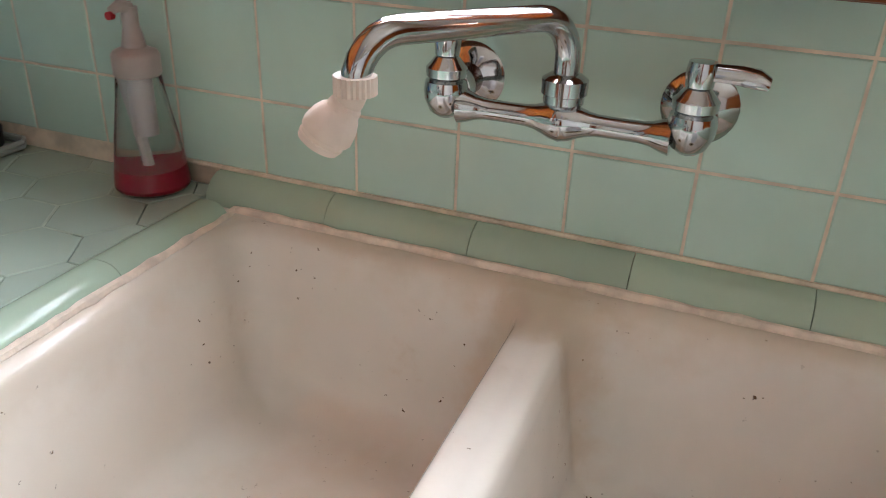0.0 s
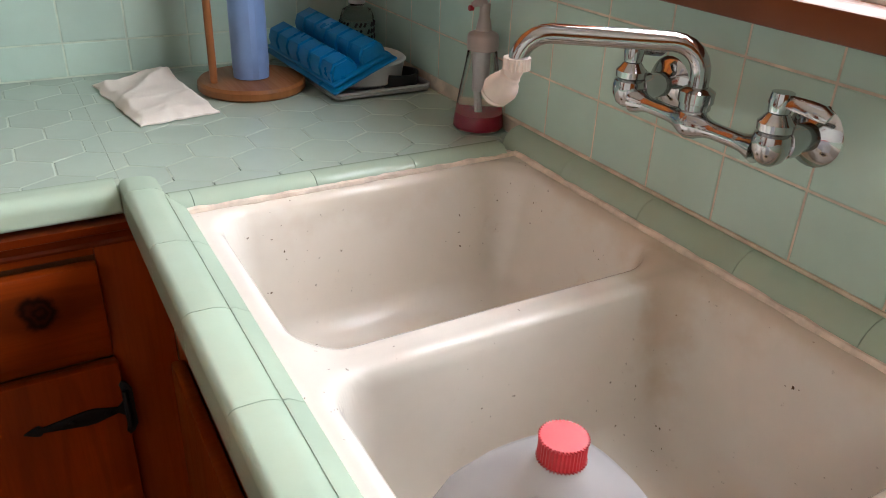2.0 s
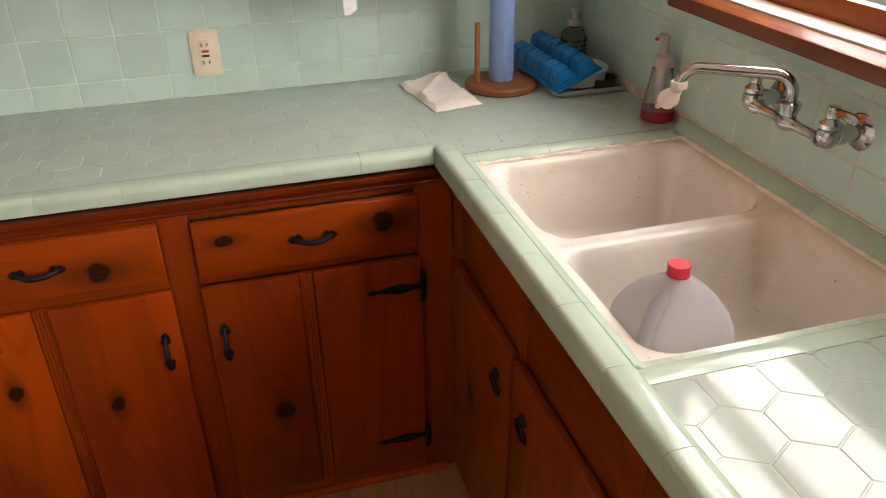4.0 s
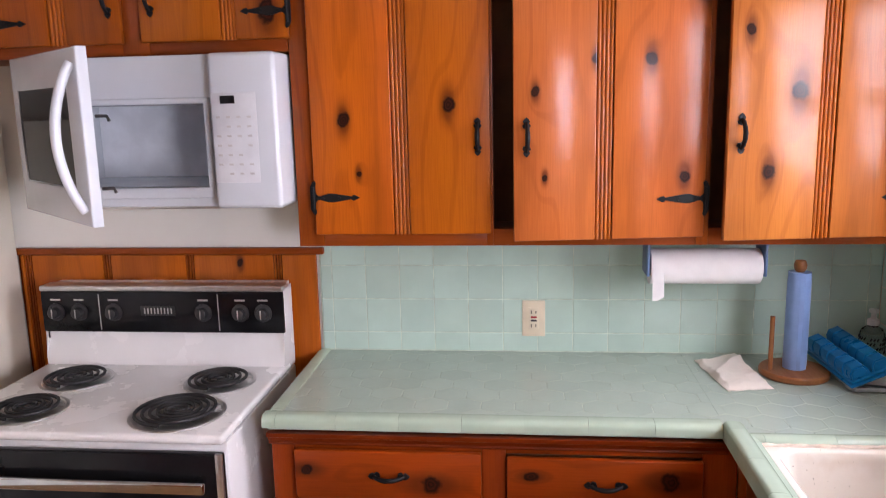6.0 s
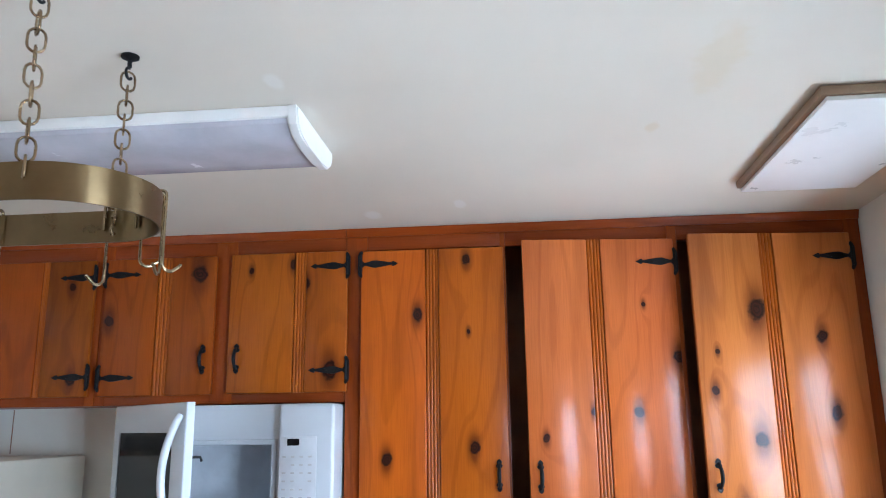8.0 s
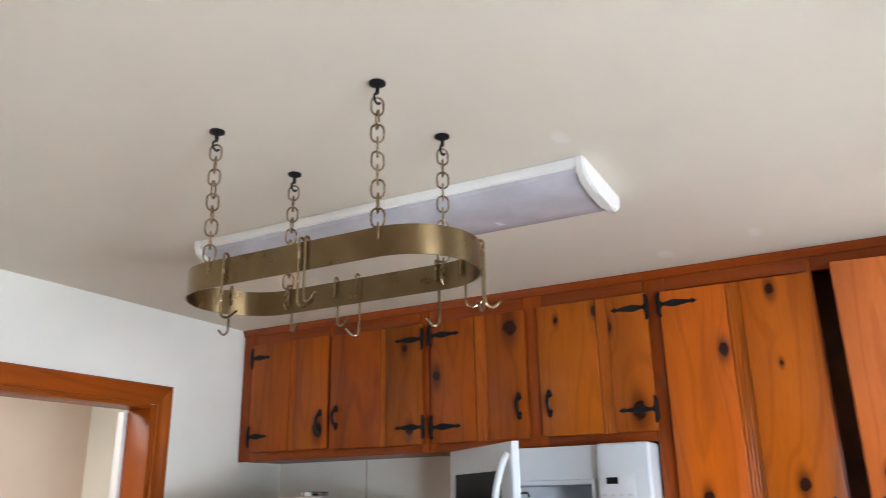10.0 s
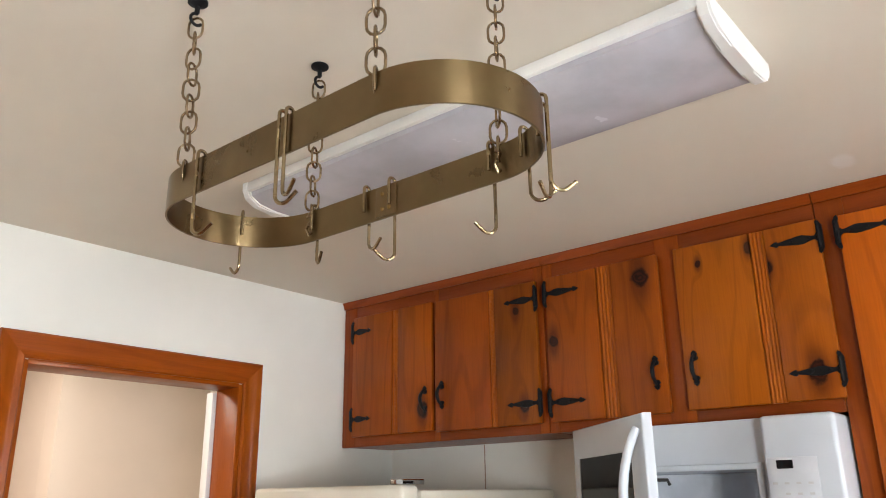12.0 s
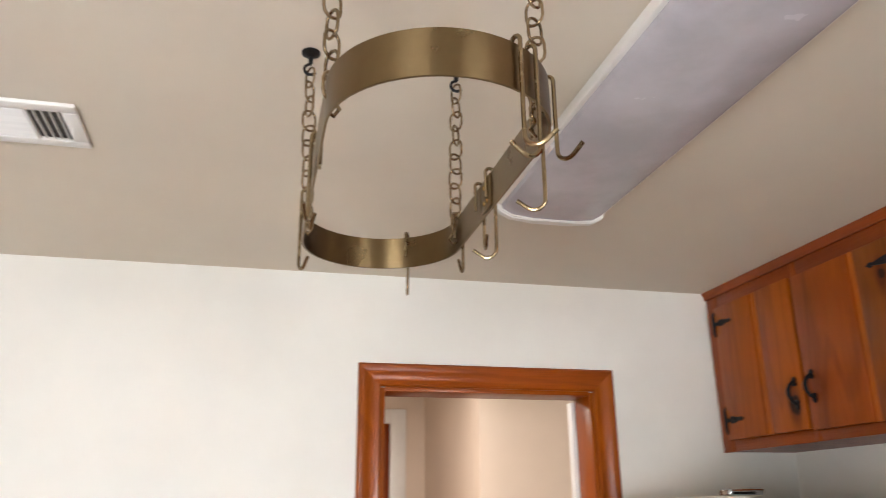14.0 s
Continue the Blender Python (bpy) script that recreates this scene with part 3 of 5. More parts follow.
# moulding wood is darkened to carry the shade under the counter edge
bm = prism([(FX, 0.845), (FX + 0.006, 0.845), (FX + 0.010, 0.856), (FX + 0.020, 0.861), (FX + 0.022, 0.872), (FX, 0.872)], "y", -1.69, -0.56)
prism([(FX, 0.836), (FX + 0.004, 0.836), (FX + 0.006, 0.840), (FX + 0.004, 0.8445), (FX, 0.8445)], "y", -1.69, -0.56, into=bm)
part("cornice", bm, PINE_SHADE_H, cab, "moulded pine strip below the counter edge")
# drawers share the stain; the dimmer light below the counter is in their darker colour
for y0, y1, z0, z1, kn, sd in ((-1.622, -1.150, 0.702, 0.828, [(-1.592, 0.777, 0.017), (-1.275, 0.745, 0.028)], 1.0), (-1.088, -0.618, 0.692, 0.820, [(-1.027, 0.774, 0.014), (-0.695, 0.768, 0.026)], 6.0)):
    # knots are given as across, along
    wood = pine("shaded_drawer_pine", [(b, a, r) for a, b, r in kn], (FX, y0, z0), along="y", across="z", light=(0.27, 0.038, 0.0025), dark=(0.10, 0.012, 0.001), seed=sd)
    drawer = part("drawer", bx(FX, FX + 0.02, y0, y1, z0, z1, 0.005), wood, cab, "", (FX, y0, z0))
    handle(drawer, (y0 + y1) / 2 + 0.005, (z0 + z1) / 2, FX + 0.0195, 0.105, upright=False)
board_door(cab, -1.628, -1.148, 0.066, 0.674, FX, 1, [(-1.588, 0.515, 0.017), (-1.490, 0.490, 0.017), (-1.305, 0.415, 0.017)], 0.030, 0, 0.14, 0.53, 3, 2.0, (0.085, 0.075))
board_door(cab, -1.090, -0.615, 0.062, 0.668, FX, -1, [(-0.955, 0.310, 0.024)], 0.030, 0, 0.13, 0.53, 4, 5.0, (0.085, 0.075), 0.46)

# ---- sink cabinet on the north wall ----
scab = thing("sink_cabinet", "knotty pine cabinet below the sink with ring pulls", "cabinet", (1.4, -0.3, 0))
FY = -0.535
part("carcass", bx(0.56, 2.28, FY + 0.022, -0.01, 0.02, 0.70), INSIDE, scab)
# the front's pine is coloured darker for the shade below the window wall
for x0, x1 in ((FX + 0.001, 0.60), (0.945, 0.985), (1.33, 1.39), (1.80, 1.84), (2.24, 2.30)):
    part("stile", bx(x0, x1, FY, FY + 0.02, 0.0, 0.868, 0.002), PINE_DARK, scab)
for x0, x1 in ((0.60, 0.945), (0.985, 1.33), (1.39, 1.80), (1.84, 2.24)):
    for z0, z1 in ((0.0, 0.062), (0.668, 0.868)):
        part("rail", bx(x0, x1, FY + 0.001, FY + 0.02, z0, z1, 0.0015), pine("shaded_sink_rail", along="x", across="z", light=(0.19, 0.033, 0.003), dark=(0.075, 0.011, 0.0015), seed=x0), scab)
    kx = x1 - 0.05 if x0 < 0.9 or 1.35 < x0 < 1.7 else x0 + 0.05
    d = part("door", bx(x0 - 0.012, x1 + 0.012, FY - 0.02, FY - 0.0005, 0.066, 0.674, 0.005), pine("shaded_sink_door", [(x0 + 0.13, 0.4, 0.02)], across="x", light=(0.19, 0.033, 0.003), dark=(0.075, 0.011, 0.0015), origin=(1.4, 0, 0), seed=x0 * 3), scab)
    bm = tube([(kx + 0.02 * math.cos(q), FY - 0.026 - 0.004 * math.sin(q), 0.56 + 0.024 * math.sin(q)) for q in [2 * math.pi * s / 20 for s in range(20)]], 0.003, 8, True)
    lathe([(0.013, 0.0), (0.012, -0.004), (0.006, -0.008), (0.0, -0.009)], (kx, FY - 0.02, 0.585), 16, into=bm, axis="y")
    part("handle", bm, IRON, d, "black iron ring pull")
part("end_panel", bx(2.28, 2.30, FY + 0.022, -0.01, 0.0, 0.868, 0.002), PINE_DARK, scab)

# ---- wall cabinets ----
UX = 0.285
KN = {
    "A": [(-1.415, 2.094, 0.018), (-1.252, 2.273, 0.015), (-1.249, 2.035, 0.007), (-1.514, 1.638, 0.018), (-1.238, 1.673, 0.019), (-1.478, 1.498, 0.009)],
    "B": [(-0.595, 1.940, 0.021), (-0.732, 1.772, 0.017), (-0.869, 1.777, 0.012), (-1.021, 1.699, 0.011), (-0.642, 1.482, 0.016), (-0.698, 2.106, 0.007), (-0.997, 1.486, 0.008)],
    "C": [(-0.365, 2.074, 0.030), (-0.497, 1.949, 0.008), (-0.513, 1.833, 0.014), (-0.387, 1.688, 0.027), (-0.454, 1.494, 0.019), (-0.170, 1.994, 0.018), (-0.153, 1.764, 0.020)],
}


def wall_cabinet(label, y0, y1, z0, z1, stiles, group, hollow=False):
    ob = thing("wall_cabinet", label, "cabinet", (0.14, (y0 + y1) / 2, z0), group)
    if hollow:
        part("carcass", ring(0.002, UX - 0.0205, y0 + 0.003, y1 - 0.003, z0 + 0.01, z1, (y0 + 0.02, y1 - 0.02, z0 + 0.025, z1 - 0.02)), INSIDE, ob)
        part("back", bx(0.003, 0.010, y0 + 0.02, y1 - 0.02, z0 + 0.025, z1 - 0.02), INSIDE, ob)
    else:
        part("carcass", bx(0.002, UX - 0.0205, y0 + 0.003, y1 - 0.003, z0 + 0.01, z1), INSIDE, ob)
    for a, b in stiles:
        part("stile", bx(UX - 0.02, UX, a, b, z0, z1, 0.0012), PINE, ob)
    for (_, a), (b, _) in zip(stiles, stiles[1:]):
        part("rail", bx(UX - 0.02, UX - 0.001, a, b, z0, z0 + 0.045, 0.0015), PINE_H, ob)
        part("rail", bx(UX - 0.02, UX - 0.001, a, b, z1 - 0.075, z1, 0.0015), PINE_H, ob)
    part("bottom", bx(0.002, UX - 0.02, y0 + 0.002, y1 - 0.002, z0 + 0.002, z0 + 0.0095), PINE_DARK, ob)
    part("cornice", prism([(UX, z1 - 0.028), (UX + 0.006, z1 - 0.028), (UX + 0.010, z1 - 0.014), (UX + 0.016, z1 - 0.004), (UX + 0.016, z1 - 0.001), (UX, z1 - 0.001)], "y", y0, y1), PINE_H, ob)
    return ob


tall = wall_cabinet("tall knotty pine wall cabinet with three doors, two ajar", -1.655, -0.002, 1.30, H, ((-1.655, -1.585), (-1.142, -1.124), (-0.60, -0.570), (-0.05, -0.002)), "wall cabinets", True)
board_door(tall, -1.602, -1.130, 1.335, 2.312, UX, 1, KN["A"], 0.042, 0, 0.125, 1.59, 0, 11.0, (0.10, 0.045), 0.5)
board_door(tall, -1.075, -0.588, 1.325, 2.318, UX, -1, KN["B"], 0.042, 7, 0.125, 1.588, 5, 14.0, (0.10, 0.075), 0.47)
board_door(tall, -0.558, -0.046, 1.325, 2.318, UX, -1, KN["C"], 0.042, 7, 0.125, 1.588, 5, 17.0, (0.10, 0.075), 0.475)
# short doors use tones 1 and 2: light falling off southwards, put into the wood colour
short = wall_cabinet("short knotty pine wall cabinet above the microwave", -2.51, -1.657, 1.82, H, ((-2.51, -2.475), (-2.11, -2.035), (-1.66, -1.657)), "wall cabinets")
board_door(short, -2.490, -2.100, 1.850, 2.314, UX, 1, [(-2.467, 2.101, 0.019), (-2.156, 2.253, 0.029)], 0.048, 0, 0.125, 1.965, 2, 21.0, (0.06, 0.055), 0.538)
board_door(short, -2.048, -1.648, 1.852, 2.316, UX, -1, [(-1.976, 2.258, 0.010), (-1.83, 2.275, 0.015), (-1.789, 2.21, 0.016), (-1.809, 2.044, 0.015), (-1.703, 1.92, 0.027)], 0.040, 0, 0.125, 1.965, 1, 24.0, (0.07, 0.05), 0.60)
short2 = wall_cabinet("short knotty pine wall cabinet above the refrigerator", -3.458, -2.512, 1.82, H, ((-3.458, -3.39), (-2.985, -2.96), (-2.545, -2.512)), "wall cabinets")
board_door(short2, -3.388, -2.980, 1.856, 2.318, UX, 1, [(-3.026, 1.931, 0.026)], 0.030, 0, 0.10, 1.965, 1, 27.0, (0.065, 0.06), 0.556)
board_door(short2, -2.965, -2.530, 1.850, 2.314, UX, -1, [(-2.609, 2.222, 0.016), (-2.59, 1.905, 0.018)], 0.022, 0, 0.125, 1.975, 2, 30.0, (0.065, 0.06), 0.586)

# pine panelling behind the stove
panel = tagged(part("pine_panelling", bx(0.002, 0.010, -2.68, -1.70, 0.0, 1.225, 0.001), PINE_DARK), "varnished pine panelling behind the stove", "panelling", kind="structure")
edges = [-2.68, -2.641, -2.372, -2.096, -1.81, -1.672]
for k, (a, b) in enumerate(zip(edges, edges[1:])):
    part("board", bx(0.0105, 0.022, a + 0.014, b - 0.014, 0.0, 1.225, 0.003), pine("panel_board", [(-1.93, 1.2, 0.012)] if k == 3 else (), (0, 0, 0), light=(0.44, 0.100, 0.005), dark=(0.14, 0.022, 0.0015), seed=40 + k * 3.3), panel)
    for q in (-0.009, 0.0, 0.009):
        if k:
            part("bead", prism([(0.0105, a + q - 0.0042), (0.020, a + q - 0.002), (0.020, a + q + 0.002), (0.0105, a + q + 0.0042)], "z", 0.0, 1.225), PINE, panel)
part("cap_rail", bx(0.002, 0.024, -2.684, -1.662, 1.2255, 1.247, 0.004), PINE_H, panel)

# ---- worktop: tiled, L-shaped, round the sink ----
SX0, SX1, SY0, SY1 = 0.625, 1.318, -0.522, -0.036
top = thing("worktop", "pale green hexagon-tiled worktop with rounded edge tiles", "worktop", (0.3, -0.9, TOP - 0.04))
bm = bx(0.0, EDGE_W - 0.02, -1.69, -0.001, TOP - 0.04, TOP - 0.0013)
bx(SX1, 2.30, EDGE_N + 0.02, -0.001, TOP - 0.04, TOP - 0.0014, into=bm)
part("bed", bm, GROUT_TOP, top, smooth=0)

SINK_Z = 0.905
sink = thing("sink", "worn white enamel double-bowl sink with brown stains", "sink", (0.97, -0.29, 0.70))


def sink_height(x, y):
    """Steep-walled bowls with a rolled lip and a soft foot, and a low round ridge between them."""
    def bowl(x0, x1, y0, y1):
        r, lip, foot, run = 0.062, 0.017, 0.040, 0.020
        cx, cy, hx, hy = (x0 + x1) / 2, (y0 + y1) / 2, (x1 - x0) / 2 - r, (y1 - y0) / 2 - r
        qx, qy = abs(x - cx) - hx, abs(y - cy) - hy
        d = r - (math.hypot(max(qx, 0), max(qy, 0)) + min(max(qx, qy), 0))
        if d <= 0:
            return 0.0
        if d < lip:
            return lip - math.sqrt(lip * lip - d * d) * 0.9 - lip * 0.1 * (1 - d / lip)
        wall = DEPTH - foot
        if d < lip + run:
            return lip + (wall - lip) * (d - lip) / run
        s = min(1.0, (d - lip - run) / (foot * 1.3))
        return wall + foot * math.sqrt(1 - (1 - s) ** 2) + max(0, d - 0.09) * 0.04
    across = max(0.0, min(1.0, (y + 0.505) / 0.05)) * max(0.0, min(1.0, (-0.045 - y) / 0.07))
    across = across * across * (3 - 2 * across)
    low = 0.010 * math.exp(-((x - 0.974) / 0.030) ** 2) * across
    return SINK_Z - low - max(bowl(0.632, 0.967, -0.503, -0.046), bowl(0.981, 1.312, -0.503, -0.046)) * (1 - low / DEPTH)


DEPTH = 0.184
nx, ny = 210, 150
bm = bmesh.new()
grid = [[bm.verts.new((SX0 - 0.02 + (SX1 - SX0 + 0.04) * i / nx, SY0 - 0.02 + (SY1 - SY0 + 0.04) * j / ny, sink_height(SX0 - 0.02 + (SX1 - SX0 + 0.04) * i / nx, SY0 - 0.02 + (SY1 - SY0 + 0.04) * j / ny))) for j in range(ny + 1)] for i in range(nx + 1)]
for i in range(nx):
    for j in range(ny):
        bm.faces.new((grid[i][j], grid[i + 1][j], grid[i + 1][j + 1], grid[i][j + 1]))
part("basin", bm, ENAMEL, sink, smooth=80)
for cx, cy in ((0.784, -0.297), (1.15, -0.297)):
    z = sink_height(cx, cy)
    dr = part("drain", lathe([(0.030, -0.012), (0.033, 0.001), (0.037, 0.005), (0.050, 0.005), (0.057, 0.0)], (cx, cy, z), 36), BRASSDARK, sink, "dull brass drain ring")
    bm = lathe([(0.0, -0.010), (0.009, -0.010), (0.010, -0.005), (0.012, -0.009), (0.026, -0.010), (0.0305, -0.004)], (cx, cy, z + 0.006), 24)
    for k in range(8):
        q = k * math.pi / 4
        tube([(cx + 0.014 * math.cos(q), cy + 0.014 * math.sin(q), z - 0.002), (cx + 0.026 * math.cos(q), cy + 0.026 * math.sin(q), z - 0.002)], 0.0018, 6, into=bm)
    part("strainer", bm, plain("dark_wet_steel", (0.05, 0.045, 0.04), 0.25, 0.8), dr, "dark steel strainer")

# ---- stove ----
SYL, SYR = -2.515, -1.758
stove = thing("stove", "white electric coil stove with a black control panel", "stove", (0.35, -2.136, 0))
part("body", bx(0.06, 0.635, SYL, SYR, 0.03, 0.885, 0.006), WHITE, stove)
part("cooktop", bx(0.06, 0.665, SYL - 0.002, SYR + 0.002, 0.887, 0.912, 0.010, 3), WHITE, stove)
bm = prism([(0.055, 0.90), (0.175, 0.90), (0.165, 0.935), (0.150, 0.99), (0.148, 1.145), (0.130, 1.152), (0.055, 1.152)], "y", SYL, SYR, 0.008)
back = part("backguard", bm, WHITE, stove)
pan = part("control_panel", bx(0.147, 0.160, SYL - 0.003, SYR + 0.003, 1.012, 1.140, 0.004), BLACK, stove, "black glass control panel")
part("panel_trim", bx(0.10, 0.163, SYL - 0.003, SYR + 0.003, 1.1405, 1.156, 0.003), STEEL, stove)
for q in (-2.33, -1.955):
    part("divider", bx(0.1595, 0.162, q - 0.0015, q + 0.0015, 1.02, 1.132), STEEL, pan)
part("clock", bx(0.1595, 0.1615, -2.20, -2.09, 1.065, 1.095, 0.001), BLACKPLASTIC, pan)
for q in range(9):
    part("marking", bx(0.1612, 0.1622, -2.188 + q * 0.0105, -2.184 + q * 0.0105, 1.071, 1.089), STEEL, pan)
for y in (-2.47, -2.395, -2.285, -2.002, -1.887, -1.817):
    k = part("knob", lathe([(0.027, 0.0), (0.027, 0.004), (0.018, 0.007), (0.016, 0.024), (0.013, 0.026), (0.0, 0.026)], (0.160, y, 1.075), 24, axis="x"), BLACKPLASTIC, stove, "black knob with a steel ring")
    bm = tube([(0.1625, y + 0.024 * math.cos(q), 1.075 + 0.024 * math.sin(q)) for q in [2 * math.pi * s / 24 for s in range(24)]], 0.0016, 6, True)
    bx(0.184, 0.188, y - 0.002, y + 0.002, 1.061, 1.089, 0.001, into=bm)
    part("ring", bm, STEEL, k)
    part("marking", bx(0.1605, 0.1612, y - 0.016, y + 0.016, 1.111, 1.116), STEEL, k)
for x, y, r in ((0.305, -2.335, 0.089), (0.305, -1.905, 0.089), (0.535, -1.925, 0.109), (0.535, -2.335, 0.089)):
    burner = part("burner", lathe([(r + 0.012, 0.0), (r + 0.012, 0.003), (r + 0.004, 0.004), (r - 0.004, -0.004), (0.02, -0.006), (0.0, -0.006)], (x, y, 0.9125), 36), STEEL, stove, "drip bowl with a coil burner")
    turns = 4 if r < 0.09 else 5
    pts = [(x + (0.016 + (r - 0.018) * s / (turns * 26)) * math.cos(2 * math.pi * s / 26), y + (0.016 + (r - 0.018) * s / (turns * 26)) * math.sin(2 * math.pi * s / 26), 0.925) for s in range(turns * 26 + 1)]
    part("coil", tube(pts, 0.0052, 8, flat=0.8), COIL, burner, "black heating coil")
    bm = bmesh.new()
    for q in (0.4, 2.5, 4.6):
        bx(-0.001, 0.001, 0, r - 0.002, 0.912, 0.921, into=bm)
        bmesh.ops.rotate(bm, verts=bm.verts[-8:], cent=(0, 0, 0), matrix=Matrix.Rotation(q, 3, "Z"))
    bmesh.ops.translate(bm, verts=bm.verts, vec=(x, y, 0))
    part("support", bm, STEEL, burner)
od = part("oven_door", bx(0.636, 0.662, SYL + 0.006, SYR - 0.006, 0.285, 0.862, 0.006), BLACK, stove, "black glass oven door")
bm = bx(0.655, 0.666, SYL + 0.004, SYL + 0.022, 0.283, 0.865, 0.003)
bx(0.655, 0.666, SYR - 0.022, SYR - 0.004, 0.283, 0.865, 0.003, into=bm)
bx(0.655, 0.666, SYL + 0.022, SYR - 0.022, 0.283, 0.296, 0.003, into=bm)
part("door_trim", bm, STEEL, od)
bm = bx(0.695, 0.712, SYL + 0.04, SYR - 0.035, 0.782, 0.812, 0.006, 3)
for y in (SYL + 0.06, SYR - 0.06):
    bx(0.66, 0.70, y - 0.012, y + 0.012, 0.786, 0.808, 0.003, into=bm)
part("oven_handle", bm, CHROME, od, "chrome oven handle")
sd = part("drawer", bx(0.636, 0.655, SYL + 0.004, SYR - 0.004, 0.06, 0.278, 0.006), WHITE, stove)
part("drawer_grip", bx(0.654, 0.668, SYL + 0.05, SYR - 0.09, 0.238, 0.262, 0.004), STEEL, sd)
for y in (SYL + 0.05, SYR - 0.05):
    for x in (0.1, 0.58):
        part("foot", lathe([(0.018, 0.0), (0.018, 0.03), (0.0, 0.03)], (x, y, 0.0), 12), BLACKPLASTIC, stove)

# ---- microwave, hung below the short cabinet, its door standing open ----
MW_WHITE = plain("cool_white_plastic", (0.60, 0.635, 0.68), 0.22, var=0.03, scale=6, grain=120, relief=0.0)
MY0, MY1, MZ0, MZ1, MX = -2.368, -1.662, 1.42, 1.815, 0.345
mw = thing("microwave", "white over-range microwave with its door open", "microwave", (0.2, -2.03, MZ0))
cy0, cy1, cz0, cz1 = -2.335, -1.872, 1.475, 1.690
part("body", ring(0.01, MX, MY0, -1.840, MZ0, MZ1, (cy0, cy1, cz0, cz1), 0.004), MW_WHITE, mw)
part("cavity", bx(0.035, 0.043, cy0 + 0.0005, cy1 - 0.0005, cz0 + 0.0005, cz1 - 0.0005), plain("grey_cavity", (0.74, 0.76, 0.80), 0.4), mw, "grey oven cavity")
part("inner_frame", ring(MX - 0.004, MX + 0.010, cy0 - 0.010, cy1 + 0.017, cz0 - 0.032, cz1 + 0.016, (cy0, cy1, cz0, cz1), 0.004), MW_WHITE, mw, "raised white rim round the cavity")
ctl = part("control_side", bx(0.01, MX + 0.05, -1.838, MY1, MZ0, MZ1, 0.012, 4), MW_WHITE, mw, "white control panel side")
part("keypad", bx(MX + 0.0485, MX + 0.0512, -1.832, -1.715, 1.487, 1.715, 0.002), plain("pale_keypad", (0.645, 0.665, 0.70), 0.35), ctl)
part("display", bx(MX + 0.0510, MX + 0.0525, -1.808, -1.770, 1.688, 1.708, 0.001), BLACK, ctl, "dark display")
GREY = plain("grey_print", (0.50, 0.49, 0.49), 0.6)
for r in range(7):
    for c in range(4):
        if r == 4 or (r + c) % 5:
            part("key", bx(MX + 0.0511, MX + 0.0517, -1.822 + c * 0.027, -1.811 + c * 0.027, 1.508 + r * 0.024, 1.513 + r * 0.024), GREY, ctl)
part("underside", bx(0.03, 0.30, MY0 + 0.05, MY1 - 0.03, MZ0 - 0.012, MZ0 - 0.0005, 0.003), STEEL, mw)
# the door, built closed and turned about its hinge
wy = -1.853
dx0, dx1 = MX + 0.002, MX + 0.027
mdoor = part("door", ring(dx0, dx1, MY0, wy, MZ0, MZ1, (MY0 + 0.055, wy - 0.085, MZ0 + 0.085, MZ1 - 0.085), 0.006), MW_WHITE, mw, "white door with a dark window", (MX, MY0, MZ0), -41.4)
part("window", bx(dx0 + 0.008, dx1 - 0.002, MY0 + 0.05, wy - 0.08, MZ0 + 0.08, MZ1 - 0.08), BLACK, mdoor, "dark glass window")
pts = [(dx1 + 0.004 + 0.045 * math.sin(math.pi * s / 16) ** 0.8, wy - 0.024, MZ0 + 0.035 + (MZ1 - MZ0 - 0.07) * s / 16) for s in range(17)]
part("handle", tube(pts, 0.0125, 14, flat=0.85), MW_WHITE, mdoor, "curved white handle")
for z in (1.50, 1.665):
    bm = tube([(MX - 0.02, wy - 0.05 + 0.0, z), (MX - 0.045, wy - 0.05, z), (MX - 0.05, wy - 0.05, z - 0.012)], 0.004, 8)
    part("latch", bm, BLACKPLASTIC, mdoor)

# ---- refrigerator ----
fr = thing("refrigerator", "cream refrigerator below the short cabinets", "refrigerator", (0.4, -2.99, 0))
part("body", bx(0.03, 0.72, -3.31, -2.665, 0.05, 1.655, 0.010), CREAM, fr)
fd = part("freezer_door", bx(0.728, 0.80, -3.31, -2.665, 1.16, 1.668, 0.014, 3), CREAM, fr)
part("fridge_door", bx(0.728, 0.80, -3.31, -2.665, 0.06, 1.152, 0.014, 3), CREAM, fr)
part("hinge", bx(0.70, 0.79, -2.72, -2.67, 1.6685, 1.683, 0.003), CHROME, fr, "chrome hinge cover")
part("plinth", bx(0.06, 0.70, -3.30, -2.675, 0.0, 0.05), BLACKPLASTIC, fr)

# ---- ceiling: strip light, sink light, vent, pot rack ----
fx = thing("ceiling_light", "white wraparound fluorescent light, unlit, on the ceiling", "ceiling light", (1.165, -2.14, H))
LX0, LX1, LY0, LY1 = 1.040, 1.325, -2.725, -1.522
LENS = plain("frosted_acrylic", (0.52, 0.51, 0.56), 0.24, var=0.16, scale=5, grain=500, relief=0.12)
part("tray", bx(LX0 + 0.012, LX1 - 0.004, LY0 + 0.01, LY1 - 0.01, H - 0.022, H - 0.001, 0.002), TRIMWHITE, fx)
prof = [(LX0 + 0.004, H - 0.016), (LX0 + 0.010, H - 0.034), (LX0 + 0.035, H - 0.048), (LX0 + 0.09, H - 0.054), (LX1 - 0.09, H - 0.054), (LX1 - 0.035, H - 0.048), (LX1 - 0.010, H - 0.034), (LX1 - 0.004, H - 0.016)]
part("diffuser", prism(prof, "y", LY0 + 0.022, LY1 - 0.022), LENS, fx, "frosted acrylic lens")
